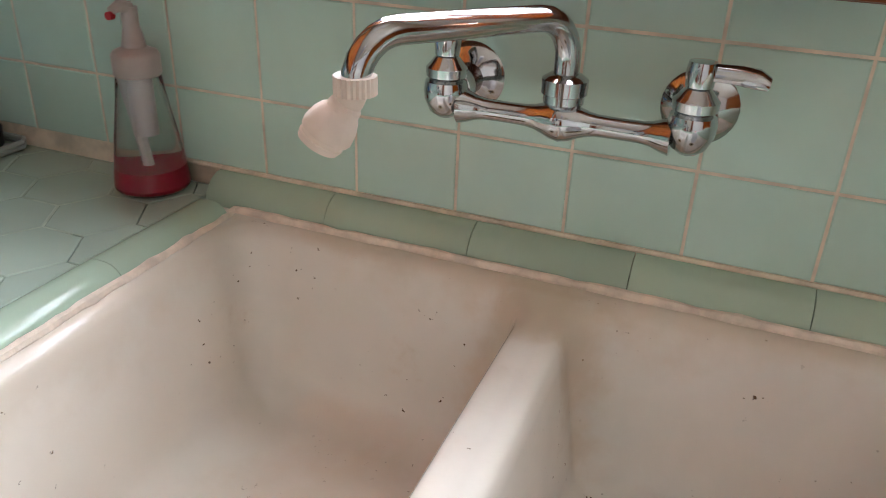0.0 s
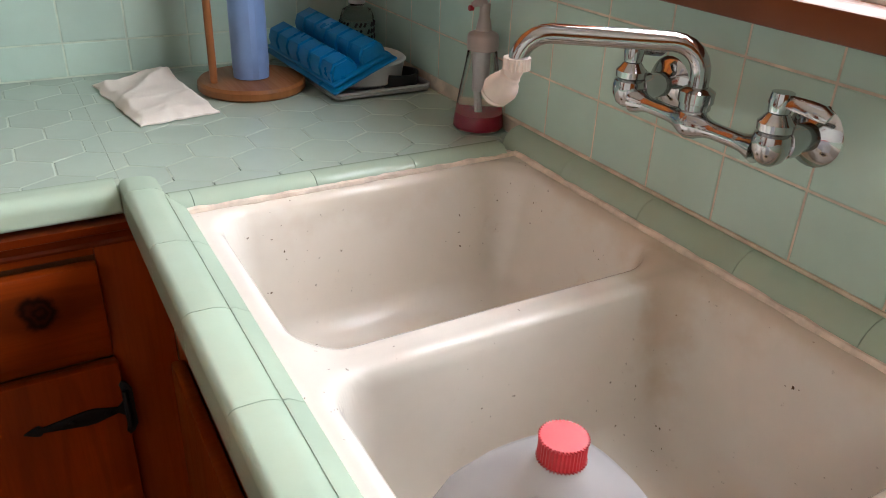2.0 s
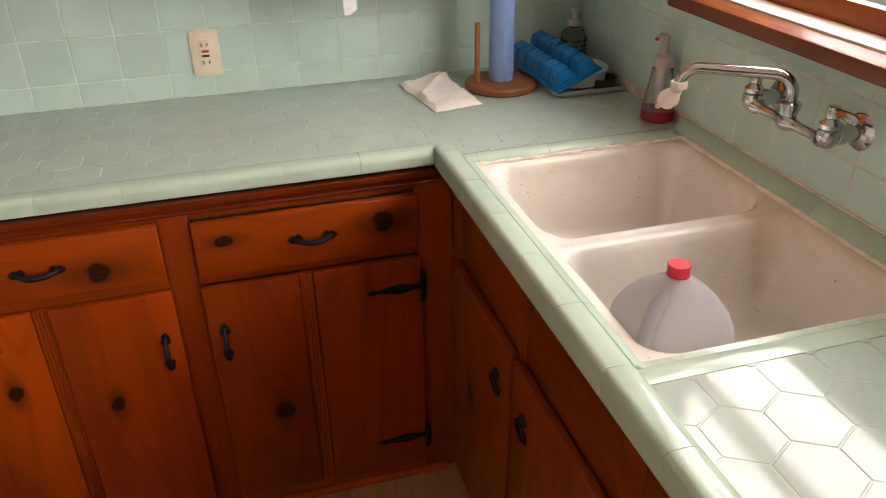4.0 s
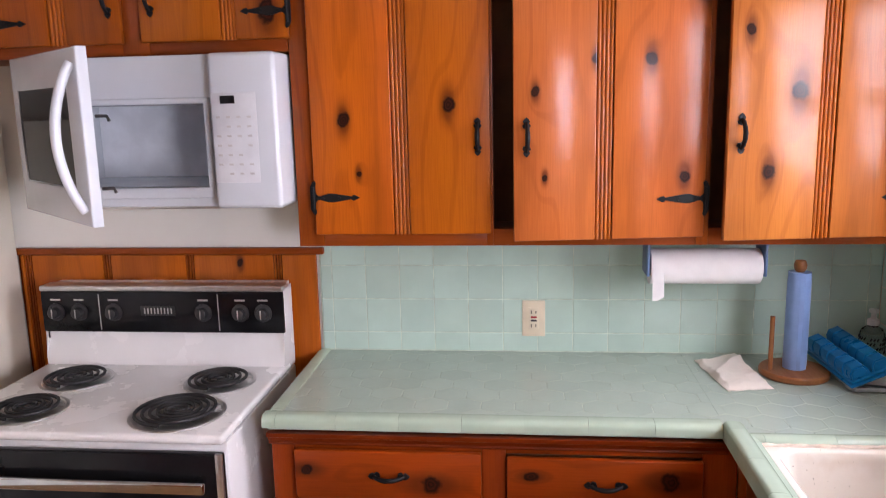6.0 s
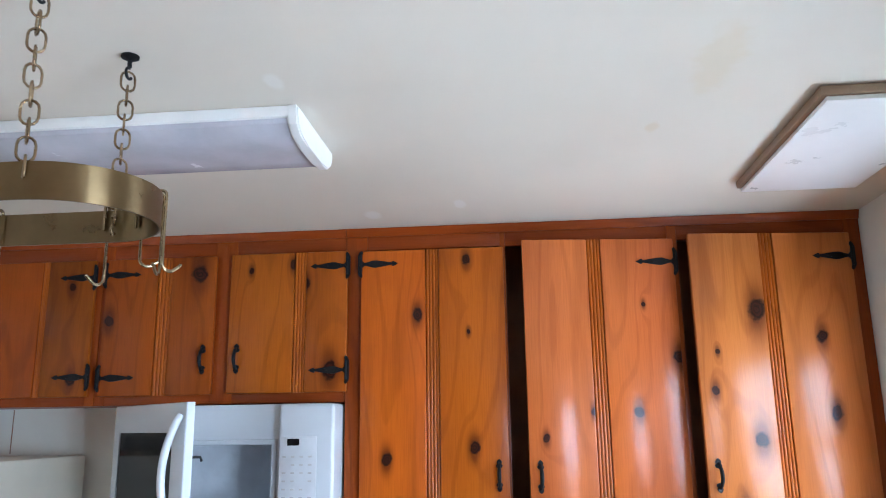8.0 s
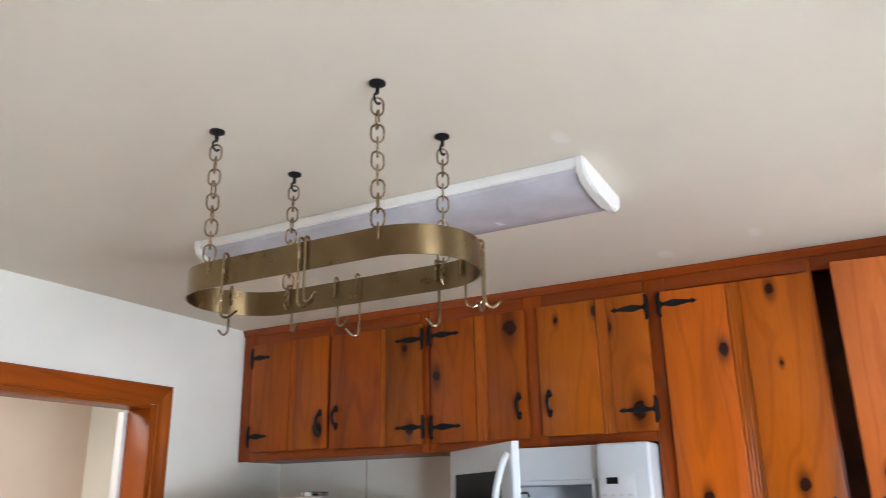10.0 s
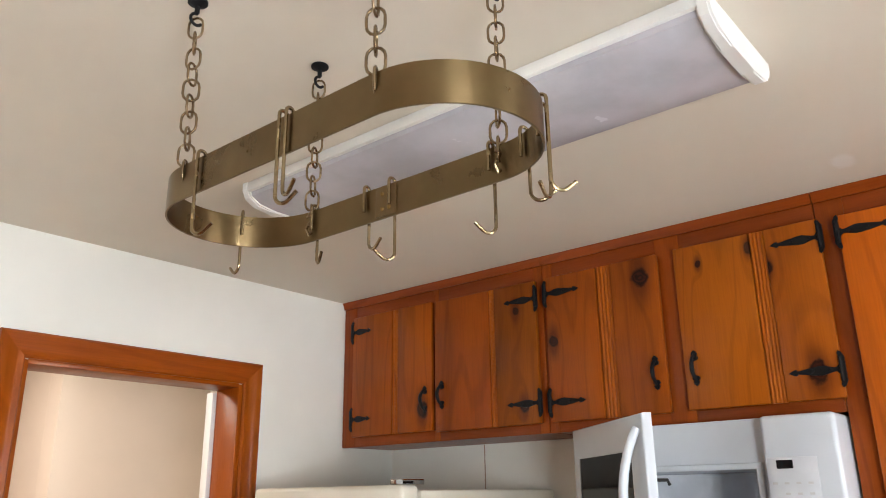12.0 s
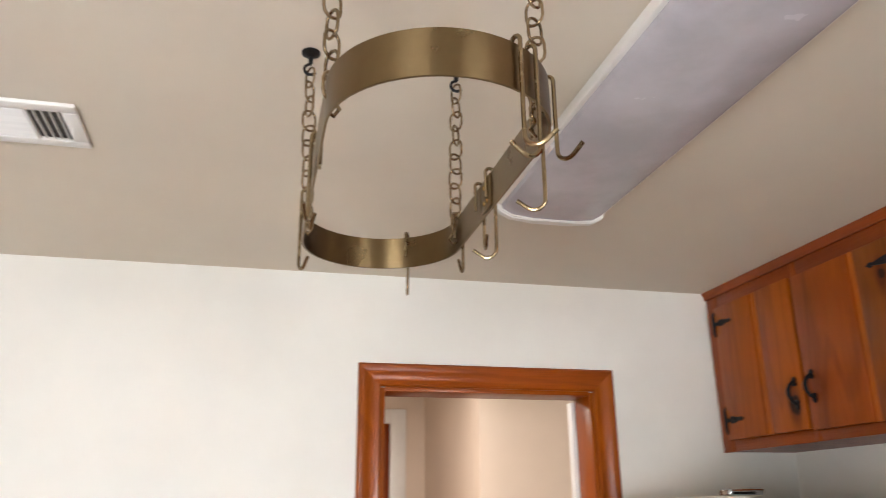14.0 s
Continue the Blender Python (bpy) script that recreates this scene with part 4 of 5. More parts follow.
part("side_rail", bx(LX1 - 0.012, LX1 + 0.004, LY0 + 0.02, LY1 - 0.02, H - 0.024, H - 0.0005, 0.002), TRIMWHITE, fx)
part("side_rail", bx(LX0 - 0.004, LX0 + 0.010, LY0 + 0.02, LY1 - 0.02, H - 0.024, H - 0.0005, 0.002), TRIMWHITE, fx)
cap = [(LX0 - 0.006, H - 0.0006), (LX0 - 0.006, H - 0.020), (LX0 + 0.004, H - 0.040), (LX0 + 0.032, H - 0.055), (LX0 + 0.09, H - 0.060), (LX1 - 0.09, H - 0.060), (LX1 - 0.032, H - 0.055), (LX1 - 0.004, H - 0.040), (LX1 + 0.006, H - 0.020), (LX1 + 0.006, H - 0.0006)]
for a, b in ((LY0, LY0 + 0.024), (LY1 - 0.024, LY1)):
    part("end_cap", prism(cap, "y", a, b, 0.004), TRIMWHITE, fx, "white end cap")

sl = thing("sink_light", "white box light on the ceiling above the sink", "ceiling light", (0.96, -0.315, H))
part("frame", bx(0.655, 1.285, -0.472, -0.155, H - 0.022, H - 0.001, 0.003), plain("tan_metal", (0.34, 0.24, 0.16), 0.5), sl, "tan metal side frame")
part("diffuser", bx(0.658, 1.282, -0.462, -0.158, H - 0.034, H - 0.0225, 0.004), plain("white_acrylic", (0.82, 0.81, 0.80), 0.3, var=0.02), sl, "white acrylic panel")

vent = thing("ceiling_vent", "white metal air register in the ceiling", "vent", (2.42, -2.52, H))
vx0, vx1, vy0, vy1 = 2.262, 2.60, -2.615, -2.430
bm = bx(vx0, vx1, vy0, vy0 + 0.028, H - 0.010, H - 0.0005, 0.003)
bx(vx0, vx1, vy1 - 0.028, vy1, H - 0.010, H - 0.0005, 0.003, into=bm)
bx(vx0, vx0 + 0.03, vy0 + 0.028, vy1 - 0.028, H - 0.010, H - 0.0005, 0.003, into=bm)
bx(vx1 - 0.03, vx1, vy0 + 0.028, vy1 - 0.028, H - 0.010, H - 0.0005, 0.003, into=bm)
part("frame", bm, TRIMWHITE, vent)
part("backing", bx(vx0 + 0.03, vx1 - 0.03, vy0 + 0.028, vy1 - 0.028, H - 0.002, H - 0.0006), plain("vent_dark", (0.06, 0.055, 0.05), 0.8), vent)
for k in range(10):
    y = vy0 + 0.036 + k * 0.0125
    part("slat", prism([(y, H - 0.009), (y + 0.006, H - 0.003), (y + 0.007, H - 0.003), (y + 0.0012, H - 0.0098)], "x", vx0 + 0.10, vx1 - 0.031), TRIMWHITE, vent)
for k in range(4):
    x = vx0 + 0.036 + k * 0.015
    part("slat", prism([(x, vy0 + 0.03), (x + 0.0015, vy0 + 0.03), (x + 0.0015, vy1 - 0.03), (x, vy1 - 0.03)], "z", H - 0.009, H - 0.0025), TRIMWHITE, vent)
part("lever_bar", bx(vx0 + 0.094, vx0 + 0.099, vy0 + 0.028, vy1 - 0.028, H - 0.0095, H - 0.002), TRIMWHITE, vent)

RX0, RX1, RY0, RY1, RZ0, RZ1 = 1.575, 1.832, -2.155, -1.757, 2.051, 2.106
RC, RR = (RX0 + RX1) / 2, (RX1 - RX0) / 2


def oval(step, inset=0.0):
    r = RR - inset
    out = [(RC + r * math.cos(radians(a)), RY1 + r * math.sin(radians(a))) for a in range(0, 181, step)]
    out += [(RC + r * math.cos(radians(a)), RY0 + r * math.sin(radians(a))) for a in range(180, 361, step)]
    return out


rack = thing("pot_rack", "oval aged brass pot rack hung on four chains", "pot rack", (RC, (RY0 + RY1) / 2, RZ0))
bm = bmesh.new()
outer, inner = oval(6), oval(6, 0.003)
rings = [[bm.verts.new((x, y, z)) for x, y in line] for line, z in ((outer, RZ0), (outer, RZ1), (inner, RZ1), (inner, RZ0))]
n = len(outer)
for k in range(4):
    for s in range(n):
        bm.faces.new((rings[k][s], rings[k][(s + 1) % n], rings[(k + 1) % 4][(s + 1) % n], rings[(k + 1) % 4][s]))
band = part("band", bm, BRASS, rack, "brushed brass oval band")
part("seam_plate", bx(RX0 + 0.003, RX0 + 0.006, -2.0, -1.955, RZ0 + 0.003, RZ1 - 0.003, 0.001), BRASS, band)
for y in (-1.985, -1.970):
    for z in (RZ0 + 0.015, RZ1 - 0.015):
        part("rivet", lathe([(0.004, 0.0), (0.003, 0.002), (0.0, 0.003)], (RX0 + 0.006, y, z), 10, axis="x"), BRASSDARK, band)
LINK_L, LINK_R, WIRE = 0.037, 0.0118, 0.0021


def link_mesh():
    pts = [(LINK_R * math.cos(radians(a)), 0, LINK_L / 2 - LINK_R + LINK_R * math.sin(radians(a))) for a in range(0, 181, 30)]
    pts += [(LINK_R * math.cos(radians(a)), 0, -LINK_L / 2 + LINK_R + LINK_R * math.sin(radians(a))) for a in range(180, 361, 30)]
    bm = tube(pts, WIRE, 6, True)
    me = bpy.data.meshes.new("link")
    bm.to_mesh(me)
    bm.free()
    me.shade_smooth()
    me.materials.append(CHAIN_BRASS)
    return me


LINK = link_mesh()
for x, y in ((RX0, RY0), (RX1, RY0), (RX0, RY1), (RX1, RY1)):
    side = 1 if x < RC else -1
    anchor = part("ceiling_hook", lathe([(0.0, -0.0005), (0.016, -0.0005), (0.016, -0.004), (0.010, -0.007), (0.004, -0.010), (0.004, -0.022), (0.0, -0.022)], (x, y, H), 18), IRON, rack, "black ceiling screw hook")
    part("hook", tube([(x, y, H - 0.02)] + arc((x + 0.0, y, H - 0.034), 0.010, 90, -150, 10), 0.0026, 8), IRON, anchor)
    z0, z1 = RZ1 - 0.022, H - 0.036
    count = round((z1 - z0) / (LINK_L - 2 * WIRE * 2))
    chain = part("chain", tube([(x + side * 0.004, y, RZ1 - 0.040), (x + side * 0.010, y, RZ1 - 0.045), (x + side * 0.016, y, RZ1 - 0.036), (x + side * 0.008, y, RZ1 - 0.022), (x + side * 0.002, y, RZ1 - 0.014), (x + side * 0.010, y, RZ1 - 0.006), (x + side * 0.014, y, RZ1 - 0.016)], 0.0026, 8), CHAIN_BRASS, rack, "aged brass chain with oval links", (x, y, z0))
    for k in range(count):
        ob = new("link", LINK)
        ob.parent = chain
        ob.location = (side * 0.006 * (1 - k / count), 0, (k + 0.5) * (z1 - z0) / count)
        ob.rotation_euler = (0, 0, radians(40 + 90 * (k % 2) + random.uniform(-14, 14)))


def pot_hook(x, y, turn, drop, twist=60.0, sway=0.0):
    """A bent rod hung over the band: short lip inside, long shank outside, its curl turned to one side."""
    pts = [Vector((0.006, 0, -0.036)), Vector((0.0065, 0, 0.002))] + arc((0.0, 0, 0.003), 0.0065, 0, 180, 6) + [Vector((-0.0065, 0, -0.03)), Vector((-0.0065, 0, -drop + 0.018))]
    spin = Matrix.Rotation(radians(twist), 4, "Z")
    hub = Vector((-0.0065, 0, 0))
    for p in arc((0.0065, 0, -drop + 0.013), 0.013, 180, 310, 9)[1:] + [Vector((0.027, 0, -drop + 0.013))]:
        pts.append(hub + spin @ (p - hub))
    ob = part("pot_hook", tube(pts, 0.0026, 8), HOOK_BRASS)
    tagged(ob, "bent brass hook hung on the pot rack band", "hook", "pot rack hooks")
    ob.matrix_world = pose(x, y, RZ1, 0, sway, turn)
    return ob


# along the two straight sides, then on the round ends
pot_hook(RX1 - 0.0015, -2.105, 180, 0.121, -70)
pot_hook(RX1 - 0.0015, -1.921, 178, 0.124, -75)
pot_hook(RX1 - 0.0015, -1.908, 186, 0.117, -110)
pot_hook(RX0 + 0.0015, -2.150, -8, 0.096, 70)
pot_hook(RX0 + 0.0015, -2.024, 4, 0.098, 75)
pot_hook(RX0 + 0.0015, -1.968, -4, 0.126, -20)
pot_hook(RX0 + 0.0015, -1.774, 0, 0.128, -25)


def end_hook(angle, drop, twist, end=1):
    """A hook on a round end of the band, so many degrees round from its middle."""
    q = radians(angle)
    pot_hook(RC - (RR - 0.0015) * math.sin(q), (RY1 if end > 0 else RY0) + end * (RR - 0.0015) * math.cos(q), end * (angle - 90), drop, twist)


end_hook(69, 0.098, 145)
end_hook(38, 0.124, 60)
end_hook(27, 0.120, -150)
end_hook(29, 0.098, -160, -1)

# ---- faucet ----
fau = thing("faucet", "worn chrome wall-mounted faucet with two valves and a swing spout", "faucet", (0.963, -0.07, 1.06))
FYB = -0.068
for x in (0.867, 1.062):
    bm = lathe([(0.0, 0.0), (0.033, 0.0), (0.033, -0.004), (0.029, -0.009), (0.018, -0.014), (0.014, -0.016), (0.014, -0.04), (0.017, -0.042), (0.017, -0.056), (0.014, -0.058), (0.0, -0.058)], (x, -0.001, 1.071), 28, axis="y")
    part("wall_flange", bm, CHROME, fau, "chrome wall flange")
    prof = [(0.0, -0.020), (0.007, -0.0195), (0.013, -0.015), (0.0175, -0.005), (0.0182, 0.004), (0.0170, 0.010), (0.0135, 0.012), (0.0165, 0.014), (0.0170, 0.021), (0.0140, 0.024), (0.0110, 0.028), (0.0080, 0.031), (0.0075, 0.040), (0.0, 0.041)]
    v = part("valve", lathe(prof, (x, FYB, 1.071), 28), CHROME, fau, "chrome valve body")
    if x > 1:
        pts = [(x - 0.010, FYB, 1.1120), (x + 0.012, FYB, 1.1130), (x + 0.026, FYB + 0.002, 1.1125), (x + 0.038, FYB + 0.004, 1.1110), (x + 0.046, FYB + 0.006, 1.1080)]
        rad = [0.007, 0.0072, 0.0078, 0.0085, 0.006]
        lever = tube(pts, rad, 12, flat=0.55)
    else:
        pts = [(x, FYB - 0.008, 1.1120), (x, FYB + 0.012, 1.1130), (x - 0.002, FYB + 0.030, 1.1110), (x - 0.004, FYB + 0.046, 1.1070)]
        lever = tube(pts, [0.008, 0.008, 0.009, 0.007], 12, flat=0.55)
    lathe([(0.0, -0.010), (0.010, -0.010), (0.011, 0.0), (0.010, 0.008), (0.0, 0.009)], (x, FYB, 1.1120), 20, into=lever)
    part("lever", lever, CHROME, v, "chrome lever handle")
xs = [0.880 + (1.049 - 0.880) * k / 24 for k in range(25)]
rad = [0.0085 + 0.0085 * math.exp(-((x - 0.9645) / 0.016) ** 2) + 0.006 * math.exp(-((x - 0.880) / 0.012) ** 2) + 0.006 * math.exp(-((x - 1.049) / 0.012) ** 2) for x in xs]
part("bridge", tube([(x, FYB, 1.062) for x in xs], rad, 20), CHROME, fau, "chrome bridge body")
part("spout_nut", lathe([(0.013, 0.0), (0.016, 0.004), (0.016, 0.010), (0.018, 0.011), (0.018, 0.022), (0.015, 0.024), (0.012, 0.026), (0.0, 0.026)], (0.9645, FYB, 1.073), 24), CHROME, fau, "knurled chrome nut")
tip, root = Vector((0.866, -0.222, 0)), Vector((0.9645, FYB, 0))
way = (tip - root).normalized()
span = (tip - root).length
r = 0.032
pts = [root + Vector((0, 0, 1.09)), root + Vector((0, 0, 1.105))]
pts += [root + way * (r - r * math.cos(radians(a))) + Vector((0, 0, 1.110 + r * math.sin(radians(a)))) for a in range(0, 91, 15)]
pts += [root + way * (span - r + r * math.sin(radians(a))) + Vector((0, 0, 1.112 + r * math.cos(radians(a)))) for a in range(0, 91, 15)]
pts += [tip + Vector((0, 0, 1.108))]
part("spout", tube(pts, 0.0098, 18), CHROME, fau, "chrome swing spout")
PLASTIC = plain("yellowed_white_plastic", (0.76, 0.65, 0.57), 0.4, var=0.08, scale=30)
bm = prism([((0.0142 if k % 2 else 0.0132) * math.cos(math.pi * k / 24), (0.0142 if k % 2 else 0.0132) * math.sin(math.pi * k / 24)) for k in range(48)], "z", -0.006, 0.006)
bmesh.ops.translate(bm, verts=bm.verts, vec=(tip.x, tip.y, 1.113))
col = part("collar", bm, PLASTIC, fau, "ribbed white plastic collar")
bm = lathe([(0.0, 0.006), (0.009, 0.005), (0.0105, -0.003), (0.0105, -0.007), (0.0125, -0.009), (0.0130, -0.014), (0.0155, -0.017), (0.0185, -0.024), (0.0200, -0.033), (0.0192, -0.037), (0.0172, -0.038), (0.0172, -0.041), (0.0180, -0.042), (0.0165, -0.047), (0.0, -0.046)], (0, 0, 0), 32)
for vert in bm.verts:
    if -0.036 < vert.co.z < -0.016:
        swell = 1 + 0.035 * math.cos(8 * math.atan2(vert.co.y, vert.co.x))
        vert.co.x, vert.co.y = vert.co.x * swell, vert.co.y * swell
bmesh.ops.transform(bm, matrix=Matrix.Translation((tip.x - 0.001, tip.y - 0.001, 1.106)) @ Matrix.Diagonal((0.90, 0.90, 0.84, 1)) @ Matrix.Rotation(radians(32), 4, "Y") @ Matrix.Rotation(radians(-12), 4, "X"), verts=bm.verts)
part("sprayer", bm, PLASTIC, col, "white plastic swivel sprayer")

# ---- things on the worktop ----
soap = thing("soap_bottle", "clear flared pump bottle with a little red soap", "soap bottle", (0.526, -0.046, TOP))
SHELL = clear("clear_plastic", (0.90, 0.93, 0.91), 0.16, 1.28)
RED = plain("red_soap", (0.42, 0.006, 0.035), 0.12, var=0.1)
ps = part("bottle", lathe([(0.0, 0.002), (0.036, 0.002), (0.039, 0.006), (0.038, 0.018), (0.032, 0.060), (0.025, 0.100), (0.022, 0.122), (0.0205, 0.124), (0.0205, 0.124)], (0.526, -0.046, TOP), 36), SHELL, soap, "clear plastic shell")
part("liquid", lathe([(0.0, 0.0045), (0.035, 0.0045), (0.0375, 0.008), (0.0365, 0.018), (0.0355, 0.027), (0.0, 0.027)], (0.526, -0.046, TOP), 36), RED, soap, "red liquid soap")
part("collar", lathe([(0.0225, 0.122), (0.0235, 0.124), (0.0235, 0.142), (0.021, 0.146), (0.012, 0.150), (0.009, 0.166), (0.008, 0.168), (0.008, 0.188), (0.0, 0.189)], (0.526, -0.046, TOP), 28), plain("frosted_white_plastic", (0.40, 0.33, 0.31), 0.3), soap)
pn = tube([(0.526, -0.046, TOP + 0.186), (0.524, -0.056, TOP + 0.190), (0.522, -0.066, TOP + 0.186)], [0.007, 0.006, 0.004], 10)
nz = part("pump_head", pn, plain("frosted_head", (0.40, 0.33, 0.31), 0.3), soap)
part("nozzle", lathe([(0.0, 0.0), (0.004, 0.0), (0.004, 0.006), (0.0, 0.006)], (0.522, -0.070, TOP + 0.182), 10, axis="y"), plain("red_tip", (0.4, 0.01, 0.02), 0.4), nz)
part("dip_tube", tube([(0.526, -0.046, TOP + 0.01), (0.511, -0.045, TOP + 0.12)], 0.0045, 8), plain("milky_tube", (0.7, 0.66, 0.66), 0.3), soap)
part("piston", lathe([(0.0, 0.06), (0.010, 0.06), (0.010, 0.118), (0.0, 0.118)], (0.526, -0.046, TOP), 14), plain("milky_piston", (0.66, 0.60, 0.62), 0.35), soap)

SCX, SCY = 0.185, -0.30
stand = thing("paper_towel_stand", "turned wooden roll stand holding a thin blue roll", "towel stand", (SCX, SCY, TOP))
part("base", lathe([(0.0, 0.0), (0.088, 0.0), (0.092, 0.004), (0.092, 0.014), (0.088, 0.019), (0.0, 0.020)], (SCX, SCY, TOP), 44), OAK, stand, "round turned wooden base")
part("post", lathe([(0.0, 0.019), (0.010, 0.019), (0.010, 0.292), (0.012, 0.294), (0.016, 0.302), (0.017, 0.312), (0.013, 0.323), (0.0, 0.290)], (SCX, SCY, TOP), 20), OAK, stand, "wooden post with a round knob")
part("side_rod", tube([(SCX + 0.012, SCY - 0.068, TOP + 0.015), (SCX + 0.012, SCY - 0.068, TOP + 0.17)], 0.0065, 12), OAK, stand)
roll = lathe([(0.012, 0.021), (0.030, 0.021), (0.031, 0.04), (0.0305, 0.25), (0.0295, 0.292), (0.012, 0.292)], (SCX, SCY, TOP), 30)
roll = part("roll", roll, plain("blue_film", (0.20, 0.31, 0.56), 0.35, var=0.1, scale=14), stand, "thin pale blue roll")
part("loose_edge", prism([(SCX + 0.0312, SCY - 0.006), (SCX + 0.0322, SCY + 0.004), (SCX + 0.0312, SCY + 0.004)], "z", TOP + 0.022, TOP + 0.290), plain("blue_film_edge", (0.20, 0.31, 0.56), 0.4), roll)

# folded napkin
def napkin():
    bm = bmesh.new()
    nu, nv = 60, 44
    corners = [Vector(c) for c in ((0.082, -0.547, 0), (0.327, -0.512, 0), (0.303, -0.388, 0), (0.045, -0.418, 0))]
    layers = []
    for lay in range(2):
        g = []
        for i in range(nu + 1):
            row = []
            for j in range(nv + 1):
                u, v = i / nu, j / nv
                p = (corners[0] * (1 - u) + corners[1] * u) * (1 - v) + (corners[3] * (1 - u) + corners[2] * u) * v
                h = 0.007 + 0.008 * (1 - abs(noise.noise((p.x * 9, p.y * 7, 2.0)))) ** 4 + 0.005 * (1 - abs(noise.noise((p.x * 16 + p.y * 9, p.y * 6, 7.0)))) ** 5
                h += 0.014 * math.exp(-((u - 0.25) / 0.2) ** 2 - ((v - 0.75) / 0.25) ** 2)
                rim = min(u, 1 - u, v, 1 - v)
                h = max(0.003, h * min(1, 0.25 + rim * 8)) if lay else 0.0008
                row.append(bm.verts.new((p.x + 0.006 * noise.noise((v * 6, u * 2, 4)), p.y + 0.006 * noise.noise((u * 6, 1, v * 2)), TOP + h)))
            g.append(row)
        layers.append(g)
    for lay, g in enumerate(layers):
        for i in range(nu):
            for j in range(nv):
                bm.faces.new((g[i][j], g[i + 1][j], g[i + 1][j + 1], g[i][j + 1]))
    a, b = layers
    for i in range(nu):
        for j in (0, nv):
            bm.faces.new((a[i][j], a[i + 1][j], b[i + 1][j], b[i][j]))
    for j in range(nv):
        for i in (0, nu):
            bm.faces.new((a[i][j], a[i][j + 1], b[i][j + 1], b[i][j]))
    return bm


tagged(part("napkin", napkin(), plain("soft_paper", (0.80, 0.74, 0.66), 0.9, var=0.04, scale=30, grain=400, relief=0.2), smooth=50), "crumpled white paper napkin on the worktop", "napkin")

# baking tray, bowl, blue moulded tray and pump bottle in the corner
bt = thing("drip_tray", "shallow grey plastic drip tray on the worktop", "tray", (0.20, -0.11, TOP))
GREYP = plain("grey_plastic", (0.36, 0.38, 0.37), 0.3)
bm = bx(0.095, 0.315, -0.195, -0.022, TOP + 0.0005, TOP + 0.003, 0.001)
part("pan", bm, GREYP, bt)
rim = [(0.10, -0.20), (0.31, -0.20), (0.32, -0.19), (0.32, -0.027), (0.31, -0.017), (0.10, -0.017), (0.09, -0.027), (0.09, -0.19)]
part("rim", tube([(x, y, TOP + 0.011) for x, y in rim], 0.0035, 8, True), GREYP, bt, "rolled plastic rim")
part("wall", tube([(x, y, TOP + 0.006) for x, y in rim], 0.003, 6, True), GREYP, bt)
tagged(part("dish", lathe([(0.0, 0.004), (0.030, 0.004), (0.036, 0.010), (0.037, 0.030), (0.034, 0.030), (0.030, 0.012), (0.0, 0.010)], (0.276, -0.062, TOP), 28), plain("black_dish_plastic", (0.015, 0.015, 0.017), 0.35)), "small black plastic dish in the drip tray", "dish")
bowl = thing("bowl", "shallow white plastic bowl on the drip tray", "bowl", (0.215, -0.115, TOP + 0.003))
part("shell", lathe([(0.0, 0.0), (0.058, 0.0), (0.074, 0.010), (0.079, 0.040), (0.082, 0.044), (0.078, 0.047), (0.062, 0.045), (0.056, 0.040), (0.050, 0.012), (0.0, 0.008)], (0.225, -0.112, TOP + 0.0035), 44), plain("white_bowl", (0.72, 0.70, 0.68), 0.35), bowl)
blue = thing("ice_tray", "blue moulded plastic tray leaning on a bowl", "tray", (0.26, -0.2, TOP + 0.012))
BLUE = plain("blue_plastic", (0.0, 0.17, 0.42), 0.3, var=0.1, scale=16)
L, W = 0.262, 0.118
bm = bx(-L / 2, L / 2, -W / 2, W / 2, -0.004, 0.002, 0.002)
for row in (-1, 1):
    for k in range(6):
        cx = -L / 2 + 0.026 + k * 0.0420
        cyy = row * 0.029
        prof = [(0.0265, 0.0), (0.0255, 0.012), (0.021, 0.026), (0.014, 0.032), (0.0, 0.033)]
        shape = [(cyy - 0.026, 0.0), (cyy - 0.024, 0.018), (cyy - 0.014, 0.031), (cyy + 0.014, 0.031), (cyy + 0.024, 0.018), (cyy + 0.026, 0.0)]
        prism(shape, "x", cx - 0.0192, cx + 0.0192, 0.004, into=bm)
    prism([(row * 0.029 - 0.023, 0.0), (row * 0.029 - 0.020, 0.015), (row * 0.029 - 0.010, 0.0265), (row * 0.029 + 0.010, 0.0265), (row * 0.029 + 0.020, 0.015), (row * 0.029 + 0.023, 0.0)], "x", -L / 2 + 0.01, L / 2 - 0.012, into=bm)
bmesh.ops.transform(bm, matrix=pose(0.195, -0.165, TOP + 0.058, 22, 3, 6), verts=bm.verts)
part("shell", bm, BLUE, blue)
bm = bx(-L / 2 - 0.006, L / 2 + 0.006, -W / 2 - 0.006, W / 2 + 0.006, -0.012, -0.0075, 0.002)
bmesh.ops.transform(bm, matrix=pose(0.195, -0.165, TOP + 0.058, 22, 3, 6), verts=bm.verts)
part("rim", bm, BLUE, blue, "flat blue rim")
pb = thing("pump_bottle", "clear pump bottle with a dark printed label", "pump bottle", (0.065, -0.048, TOP))
part("bottle", lathe([(0.0, 0.001), (0.030, 0.001), (0.033, 0.006), (0.033, 0.085), (0.028, 0.098), (0.014, 0.106), (0.014, 0.112), (0.0, 0.112)], (0.065, -0.048, TOP), 30), clear("grey_bottle", (0.75, 0.78, 0.76), 0.08, 1.25), pb)
bm = bmesh.new()
